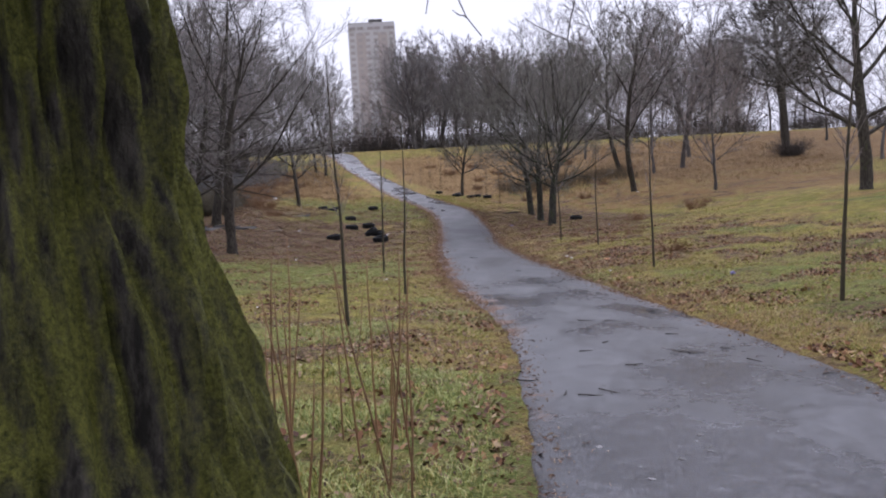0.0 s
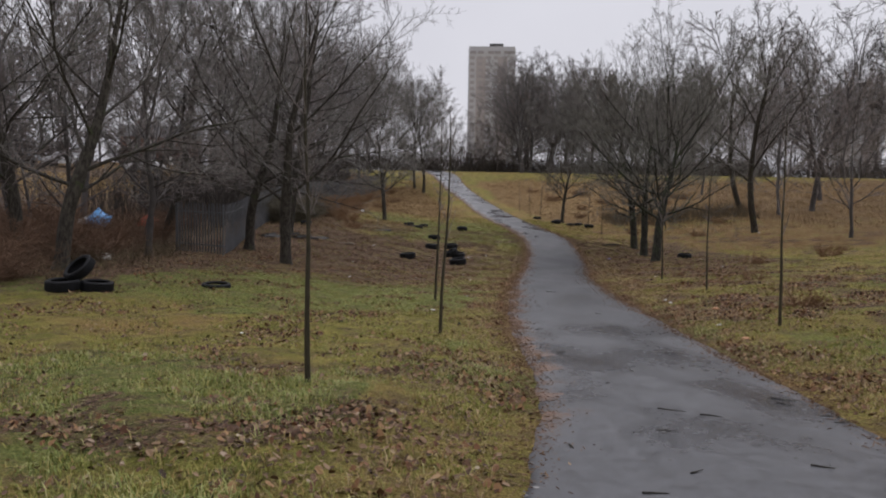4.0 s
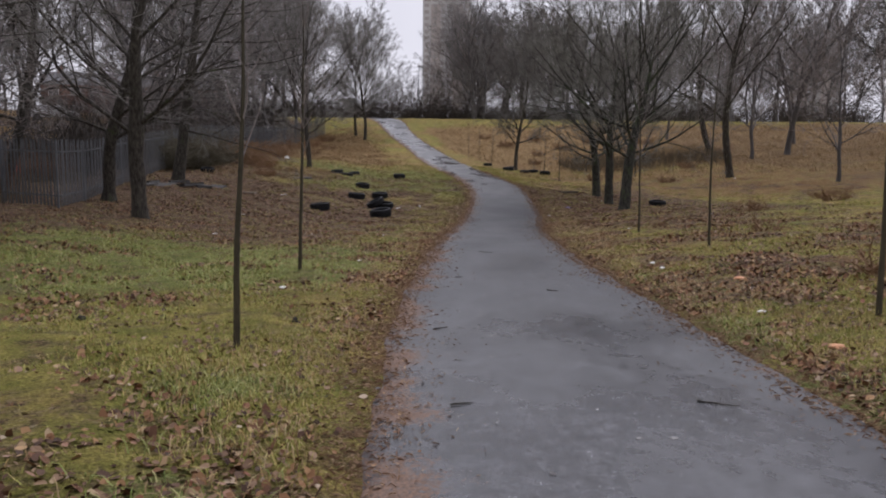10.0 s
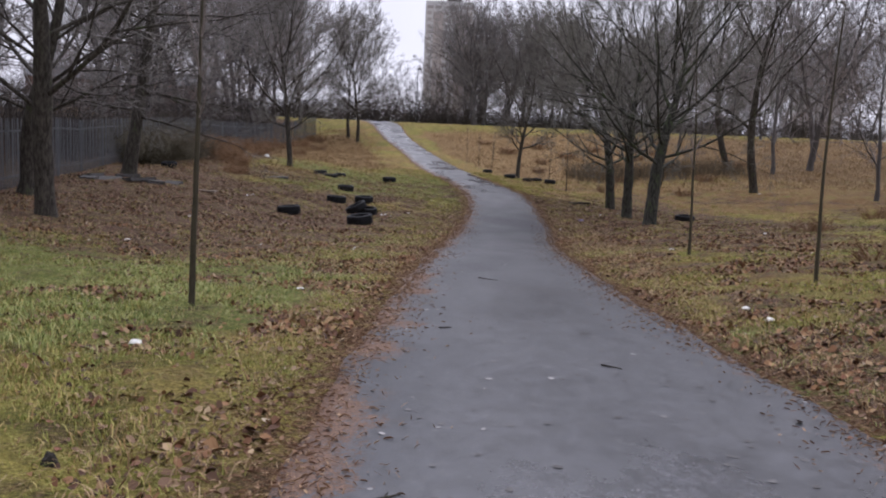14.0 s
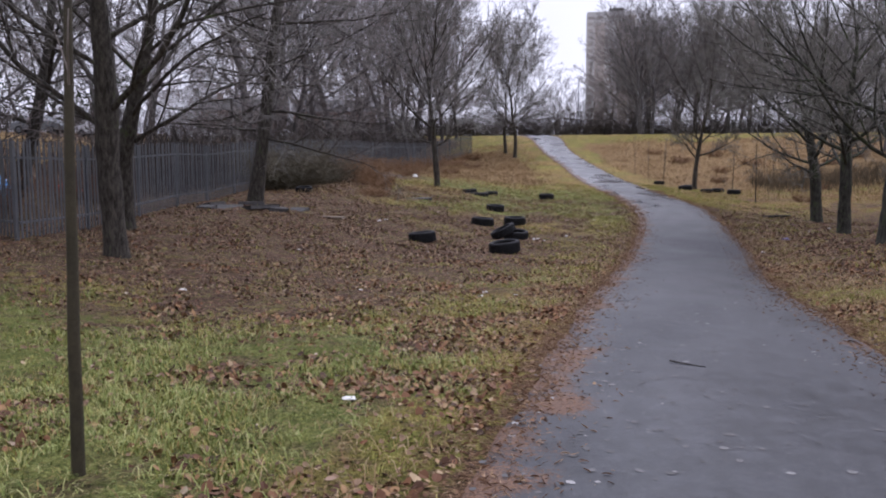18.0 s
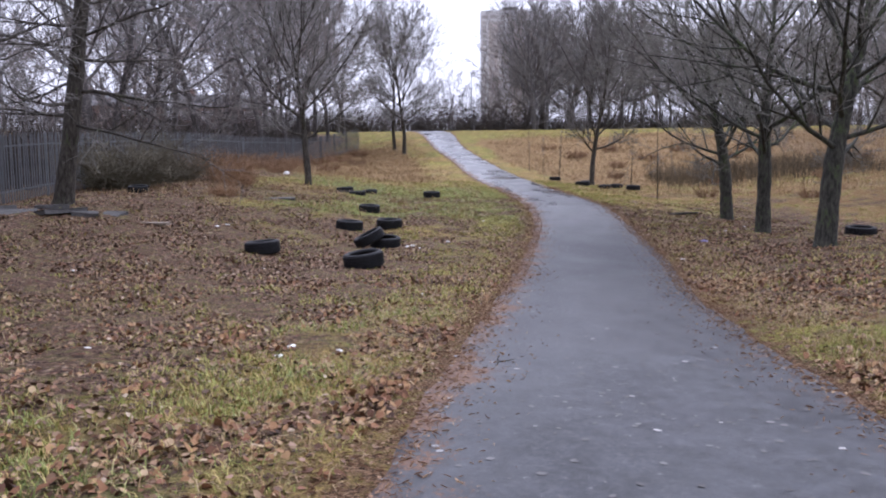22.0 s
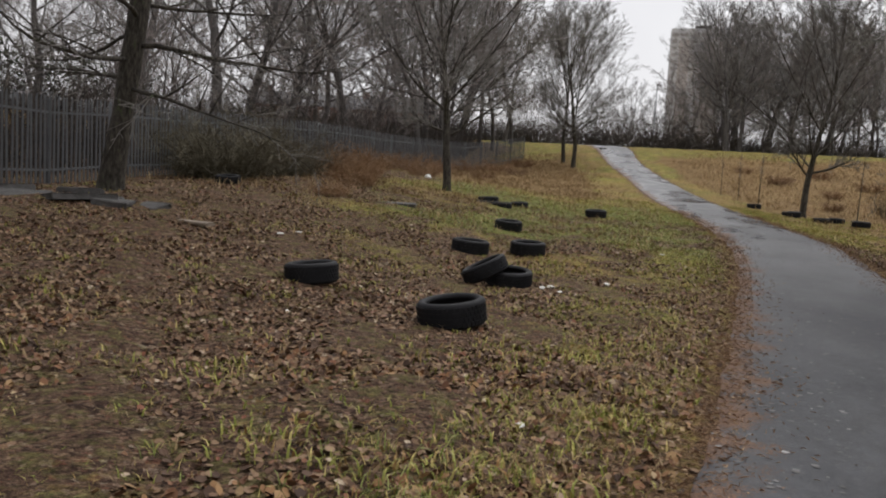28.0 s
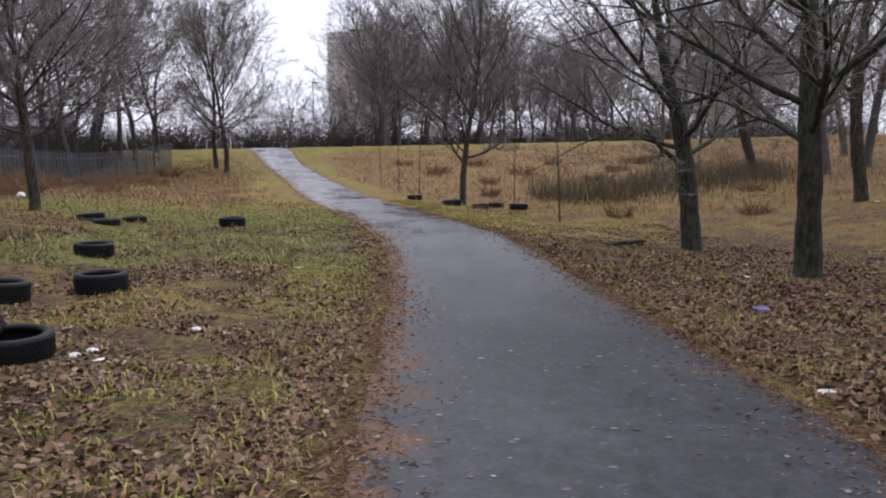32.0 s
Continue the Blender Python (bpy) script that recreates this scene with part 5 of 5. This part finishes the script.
def tower(x, y, w, dpt, top, floors, rz, label, bays=6):
    t = thing("tower_block", x, y, 0, label, "building", rz=rz)
    bm = bmesh.new()
    box(bm, 0, 0, top / 2, w, dpt, top, .15)
    part("wall", bm, M_RENDER, t)
    bm = bmesh.new()
    box(bm, 0, 0, top + .5, w * .98, dpt * .98, 1.0, .1)
    part("parapet", bm, M_RENDER, t)
    bm = bmesh.new()
    box(bm, 2, 0, top + 2.2, w * .3, dpt * .3, 2.6, .1)
    part("lift_housing", bm, M_STONE, t)
    for sx in (-.23, .23):
        bm = bmesh.new()
        box(bm, sx * w, -dpt / 2 - .08, (top - 4) / 2, w * .2, .16, top - 4)
        part("panel_strip", bm, M_TAN, t)
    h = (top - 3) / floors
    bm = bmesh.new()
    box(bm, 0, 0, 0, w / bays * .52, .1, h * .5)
    pane = bm_mesh("tower_window", bm, M_HAZEGLASS)
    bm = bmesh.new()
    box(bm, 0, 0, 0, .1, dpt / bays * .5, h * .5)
    pane_side = bm_mesh("tower_window_side", bm, M_HAZEGLASS)
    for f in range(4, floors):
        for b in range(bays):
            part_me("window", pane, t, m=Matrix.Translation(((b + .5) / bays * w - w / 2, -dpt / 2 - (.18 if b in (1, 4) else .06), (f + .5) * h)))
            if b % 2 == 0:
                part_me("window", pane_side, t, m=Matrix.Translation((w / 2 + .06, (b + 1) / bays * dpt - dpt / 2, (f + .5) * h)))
    bm = bmesh.new()
    box(bm, 0, 0, 0, w / 8, .2, 1.3)
    slot = bm_mesh("tower_slot", bm, M_GLASS)
    for b in (-.40, -.24, -.02, .12, .32, .42):
        part_me("vent", slot, t, m=Matrix.Translation((b * w, -dpt / 2 - .1, top - 1.8)))


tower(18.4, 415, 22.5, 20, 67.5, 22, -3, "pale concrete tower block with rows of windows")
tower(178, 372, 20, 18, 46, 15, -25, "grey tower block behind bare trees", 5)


# ---- houses and cars beyond the fence ----
def house(x, y, w, d, h, rz, label):
    t = thing("house", x, y, gz(x, y) - .2, label, "house", "houses beyond the field", rz=rz)
    bm = bmesh.new()
    box(bm, 0, 0, h / 2, w, d, h)
    part("wall", bm, M_BRICK, t)
    bm = bmesh.new()
    r = 2.2
    v = [bm.verts.new(p) for p in ((-w / 2 - .3, -d / 2 - .4, h), (w / 2 + .3, -d / 2 - .4, h), (w / 2 + .3, d / 2 + .4, h), (-w / 2 - .3, d / 2 + .4, h), (-w / 2 - .3, 0, h + r), (w / 2 + .3, 0, h + r))]
    for f in ((0, 1, 5, 4), (2, 3, 4, 5), (0, 4, 3), (1, 2, 5), (3, 2, 1, 0)):
        bm.faces.new([v[i] for i in f])
    part("roof", bm, M_ROOF, t)
    bm = bmesh.new()
    box(bm, -w * .3, 0, h + r + .2, .9, .6, 1.3, .03)
    part("chimney", bm, M_BRICK, t)
    for fl in (1.3, 4.0):
        for u in (-.36, -.12, .12, .36):
            if u == .12 and fl < 2:
                bm = bmesh.new()
                box(bm, u * w, -d / 2 - .03, 1.05, .95, .1, 2.1)
                part("door", bm, M_WHITE, t)
                continue
            bm = bmesh.new()
            box(bm, u * w, -d / 2 - .03, fl + .3, 1.5, .1, 1.25)
            wdw = part("window", bm, M_WHITE, t)
            bm = bmesh.new()
            for sx in (-.36, .36):
                box(bm, u * w + sx, -d / 2 - .09, fl + .3, .62, .03, 1.08)
            part("pane", bm, M_GLASS, wdw)


for hx, hy, hr in ((-36, 152, 14), (-50, 148, 18)):
    house(hx, hy, 13, 8, 5.4, hr, "red-brick terraced house with slate roof and white windows")


def car(x, y, rz, paint, label):
    t = thing("car", x, y, gz(x, y), label, "car", "parked cars", rz=rz)
    side = [(-2.1, .35), (-2.15, .75), (-1.9, .95), (-1.2, 1.02), (-.7, 1.43), (.75, 1.45), (1.45, 1.0), (2.0, .9), (2.15, .7), (2.12, .35)]
    bm = bmesh.new()
    rings = []
    for yy, k in ((-.86, .94), (-.8, 1.0), (.8, 1.0), (.86, .94)):
        rings.append([bm.verts.new((px * (.99 if abs(yy) > .83 else 1), yy * (.86 if pz > 1.1 else 1), .35 + (pz - .35) * k)) for px, pz in side])
    for a, b in zip(rings, rings[1:]):
        for i in range(len(side)):
            j = (i + 1) % len(side)
            bm.faces.new((a[i], a[j], b[j], b[i]))
    bm.faces.new(rings[0])
    bm.faces.new(rings[-1][::-1])
    part("body", bm, paint, t)
    for sy in (-1, 1):
        bm = bmesh.new()
        v = [bm.verts.new(p) for p in ((-1.05, sy * .845, 1.05), (1.2, sy * .845, 1.05), (.68, sy * .765, 1.36), (-.62, sy * .765, 1.36))]
        bm.faces.new(v)
        r = bmesh.ops.extrude_face_region(bm, geom=bm.faces[:])
        bmesh.ops.translate(bm, vec=(0, sy * .02, 0), verts=[q for q in r["geom"] if isinstance(q, bmesh.types.BMVert)])
        part("side_window", bm, M_GLASS, t)
        for wx in (-1.3, 1.3):
            bm = bmesh.new()
            bmesh.ops.create_cone(bm, cap_ends=True, segments=20, radius1=.32, radius2=.32, depth=.22, matrix=pose(wx, sy * .78, .32, 90))
            wh = part("wheel", bm, M_RUBBER, t)
            bm = bmesh.new()
            bmesh.ops.create_cone(bm, cap_ends=True, segments=16, radius1=.2, radius2=.18, depth=.03, matrix=pose(wx, sy * .90, .32, 90))
            part("rim", bm, M_STEEL, wh)


M_CARWHITE = plain("white_car_paint", (.62, .63, .65), (.78, .78, .79), 3, .25, spec=.5, bumps=0)
M_CARGREY = plain("grey_car_paint", (.10, .11, .12), (.18, .19, .20), 3, .25, spec=.5, bumps=0)
car(-37.5, 86, 8, M_CARWHITE, "white parked car beyond the field")
car(-31, 90, 15, M_CARWHITE, "white parked car beyond the field")
car(-40.5, 82, 10, M_CARGREY, "dark grey parked car beyond the field")
car(-25, 96, 12, M_CARWHITE, "white parked car beyond the field")
car(-50, 72, 14, M_CARWHITE, "white parked car beyond the field")


# ---- ground cover: grass, leaves, needles ----
def blades(n_tufts, per, xs, ys, lo, hi, width, seed, spread=.05, lean=.45):
    rg = np.random.default_rng(seed)
    n = n_tufts * per
    x = np.repeat(xs, per) + rg.normal(0, spread, n)
    y = np.repeat(ys, per) + rg.normal(0, spread, n)
    keep = (x < edge_l(y) - .05) | (x > edge_r(y) + .05)
    x, y = x[keep], y[keep]
    n = len(x)
    h = rg.uniform(lo, hi, n)
    a = rg.uniform(0, 2 * np.pi, n)
    out = np.stack([np.cos(a), np.sin(a)], 1)
    side = np.stack([-np.sin(a), np.cos(a)], 1) * width
    k = np.abs(rg.normal(lean, .25, n))[:, None]
    b = np.stack([x, y, ground(x, y) - .012], 1)
    v = np.zeros((n, 5, 3))
    v[:, :] = b[:, None]
    mid, tip = out * k * h[:, None] * .4, out * k * h[:, None] * 1.1
    v[:, 0, :2] -= side
    v[:, 1, :2] += side
    v[:, 2, :2] += mid + side * .7
    v[:, 3, :2] += mid - side * .7
    v[:, 4, :2] += tip
    v[:, 2, 2] += h * .62
    v[:, 3, 2] += h * .62
    v[:, 4, 2] += h * np.clip(1.05 - .3 * k[:, 0], .5, 1)
    i = np.arange(n)[:, None] * 5
    tri = [tuple(r) for r in (i + np.array([3, 2, 4])).tolist()]
    quad = [tuple(r) for r in (i + np.array([0, 1, 2, 3])).tolist()]
    return v.reshape(-1, 3), quad + tri


def short_blades(xs, ys, lo, hi, width, seed):
    """Short single blades, one triangle each."""
    rg = np.random.default_rng(seed)
    n = len(xs)
    h, a, k = rg.uniform(lo, hi, n), rg.uniform(0, 2 * np.pi, n), np.abs(rg.normal(.7, .35, n))
    b = np.stack([xs, ys, ground(xs, ys) - .008], 1)
    side = np.stack([-np.sin(a), np.cos(a), np.zeros(n)], 1) * width
    top = b + np.stack([np.cos(a) * k * h, np.sin(a) * k * h, h], 1)
    return np.stack([b - side, b + side, top], 1).reshape(-1, 3), (np.arange(n)[:, None] * 3 + np.array([0, 1, 2]))


def pick(n, x0, x1, y0, y1, weight, seed):
    rg = np.random.default_rng(seed)
    x, y = rg.uniform(x0, x1, n * 14), rg.uniform(y0, y1, n * 14)
    ok = rg.uniform(0, 1, n * 14) < weight(x, y)
    return x[ok][:n], y[ok][:n]


def off_path(x, y):
    return np.maximum(edge_l(y) - x, x - edge_r(y))


def cover(x, y):
    return np.where(off_path(x, y) < -.04, path_z(x, y), ground(x, y))


def lumps(x, y):
    return .5 + .5 * np.sin(x * 1.9 + 1.3 * np.sin(y * 1.1)) * np.sin(y * 1.6 + 1.1 * np.sin(x * .8))


def w_grass(x, y):
    d = off_path(x, y)
    return ease(.05, .5, d) * np.exp(-d / 5) * (1 - .82 * litter(x, y)) * (.25 + .75 * lumps(x, y)) * (1 - .7 * ease(.53, .6, fbm(x, y, .85)))


def w_leaf(x, y):
    d = off_path(x, y)
    return (ease(-.05, .5, d) + .05 * ease(-.45, -.05, d)) * np.exp(-np.maximum(d, 0) / 7) * (.09 + .91 * litter(x, y))


xs, ys = pick(190000, -6, 13, 2, 34, w_grass, 49)
stuff("grass", *short_blades(xs, ys, .018, .055, .0042, 50), M_GRASS, "short wet winter grass, green and straw coloured", "grass")
xs, ys = pick(15000, -6, 6, 2, 60, lambda x, y: w_grass(x, y) * lush(x, y), 47)
stuff("grass", *blades(len(xs), 7, xs, ys, .035, .11, .0036, 48, .05, .95), M_LUSH, "fresh green tufts of longer grass", "grass")
xs, ys = pick(15000, -8, 16, 1.5, 36, w_grass, 51)
stuff("grass", *blades(len(xs), 6, xs, ys, .025, .085, .0034, 52, .05, .95), M_GRASS, "short wet winter grass, green and straw coloured", "grass")
xs, ys = pick(8000, -9, 22, 34, 66, w_grass, 53)
stuff("grass", *blades(len(xs), 7, xs, ys, .04, .10, .008, 54, .09, .7), M_GRASS, "short wet winter grass, green and straw coloured", "grass")


def leaf_stuff(xs, ys, lo, hi, seed, raise_=.006, tilt=.35, flat=False, slim=1.0):
    rg = np.random.default_rng(seed)
    n = len(xs)
    s, a = rg.uniform(lo, hi, n), rg.uniform(0, 2 * np.pi, n)
    u = np.stack([np.cos(a), np.sin(a), rg.normal(0, tilt, n)], 1) * s[:, None]
    w = np.stack([-np.sin(a), np.cos(a), rg.normal(0, tilt, n)], 1) * (s * slim * rg.uniform(.5, .9, n))[:, None]
    z = cover(xs, ys)
    if flat:
        z = path_z(xs, ys) + .002
    c = np.stack([xs, ys, z + raise_ + (0 if flat else 1) * s * .25], 1)
    fold = np.zeros((n, 3))
    fold[:, 2] = 0 if flat else -s * rg.uniform(.0, .35, n)
    v = np.stack([c - u, c - .35 * u + w, c + .45 * u + .85 * w, c + u, c + .45 * u - .85 * w, c - .35 * u - w], 1)
    v[:, [0, 3]] += fold[:, None]
    i = np.arange(n)[:, None] * 6
    f = np.concatenate([i + np.array([0, 3, 2, 1]), i + np.array([0, 5, 4, 3])])
    return v.reshape(-1, 3), f


xs, ys = pick(36000, -7, 14, 2, 37, lambda x, y: (off_path(x, y) > .1) * np.exp(-off_path(x, y) / 5) * ease(.47, .64, .6 * fbm(x, y, .85) + .4 * fbm(x + 9, y, 3.1)) * np.where(x > edge_r(y), 1.0, .35 + .65 * ease(12, 22, y)), 59)
stuff("fallen_leaves", *leaf_stuff(xs, ys, .012, .036, 60, .008, .6), M_OAKLEAF, "large curled reddish-brown leaves lying in drifts", "leaves")
xs, ys = pick(80000, -9, 15, 2, 36, w_leaf, 61)
stuff("fallen_leaves", *leaf_stuff(xs, ys, .009, .033, 62, tilt=.35), M_LEAF, "wet brown fallen leaves", "leaves")
xs, ys = pick(128000, -9, 13.5, 36, 57, w_leaf, 63)
stuff("fallen_leaves", *leaf_stuff(xs, ys, .013, .036, 64, tilt=.4), M_LEAF, "wet brown fallen leaves", "leaves")


def w_verge(x, y):
    d = off_path(x, y)
    return np.exp(-((d - .03 - .10 * np.sin(y * 1.3) * np.sin(y * .37)) / (.26 + .14 * ease(12, 20, y))) ** 2) * (.35 + .65 * ease(8, 16, y)) * (.5 + .5 * lumps(x * 1.5, y * 1.3)) * np.where(d < -.25, .4, 1.0)


xs, ys = pick(72000, -1, 9, 1, 62, w_verge, 65)
stuff("needle_litter", *leaf_stuff(xs, ys, .010, .03, 66, .004, .3, slim=.14), M_NEEDLE, "rusty litter of needles along the path's edge", "leaf litter")
xs, ys = pick(5000, -1, 9, 1, 50, w_verge, 67)
stuff("fallen_leaves", *leaf_stuff(xs, ys, .005, .014, 68), M_NEEDLE, "rusty leaf litter along the path's edge", "leaf litter")

M_FLECK = island("wet_leaf_flecks", ((0, (.04, .036, .034)), (.5, (.075, .07, .068)), (.9, (.125, .12, .118)), (1, (.30, .29, .28))), .5, .3)
xs, ys = pick(3200, 1, 8.2, 4, 56, lambda x, y: (off_path(x, y) < -.03) * (.12 + .88 * ease(15, 27, y)) * (.5 + .5 * np.exp(off_path(x, y) * 1.6 + .6)), 71)
stuff("leaf_flecks", *leaf_stuff(xs, ys, .006, .03, 72, .002, .01, True), M_FLECK, "flattened wet leaves and specks on the asphalt", "leaves")

# dead grass stalks among the leaves under the trees
xs, ys = pick(5200, -8, 13, 29, 56, lambda x, y: (off_path(x, y) > .15) * litter(x, y) * (.2 + .8 * lumps(x * .9 + 3, y * .8)), 69)
stuff("dead_grass", *blades(len(xs), 5, xs, ys, .03, .11, .0035, 70, .10, 1.2), M_STRAW, "thin dead grass stalks among fallen leaves", "grass")

# straw tufts along the verges
xs, ys = pick(4200, 0, 11, 8, 44, lambda x, y: ease(.05, .3, off_path(x, y)) * (1 - ease(.7, 1.7, off_path(x, y))) * (.25 + .75 * lumps(x * 1.2 + 5, y * .9)) * np.where(x > edge_r(y), 1.0, .45), 81)
stuff("dead_grass", *blades(len(xs), 6, xs, ys, .03, .11, .0034, 82, .07, 1.0), M_STRAW, "straw-coloured tufts of grass along the verge", "grass")

# tall dead grass on the far slope and in the field
xs, ys = pick(6500, 5, 46, 60, 104, lambda x, y: straw(x, y) * (.3 + .7 * lumps(x * .4, y * .5)), 73)
stuff("dead_grass", *blades(len(xs), 5, xs, ys, .10, .32, .012, 74, .2, .7), M_STRAW, "tall dead straw-coloured grass and bracken", "grass")
xs, ys = pick(2600, 13, 25, 62, 76, lambda x, y: np.exp(-((y - 69 - .2 * (x - 18)) / 2.5) ** 2), 75)
stuff("dead_grass", *stems(len(xs), xs, ys, .5, 1.15, .2, .011, 76, curl=.2), M_SCRUB, "reddish-brown stand of dead stems", "grass")
xs, ys = pick(3500, -55, -20, 50, 73, lambda x, y: straw(x, y), 77)
stuff("dead_grass", *blades(len(xs), 4, xs, ys, .2, .5, .02, 78, .2, .4), M_FIELD, "field of tall straw-coloured grass", "grass")
xs, ys = pick(5000, -9, 4, 48, 98, lambda x, y: (off_path(x, y) > 1.0) * (x < edge_l(y)) * (.15 + .85 * straw(x, y)) * ease(.2, .8, lumps(x * .8, y * .6) + .25), 79)
stuff("dead_grass", *blades(len(xs), 5, xs, ys, .08, .28, .010, 80, .15, .7), M_STRAW, "rusty dead grass and bracken towards the fence", "grass")
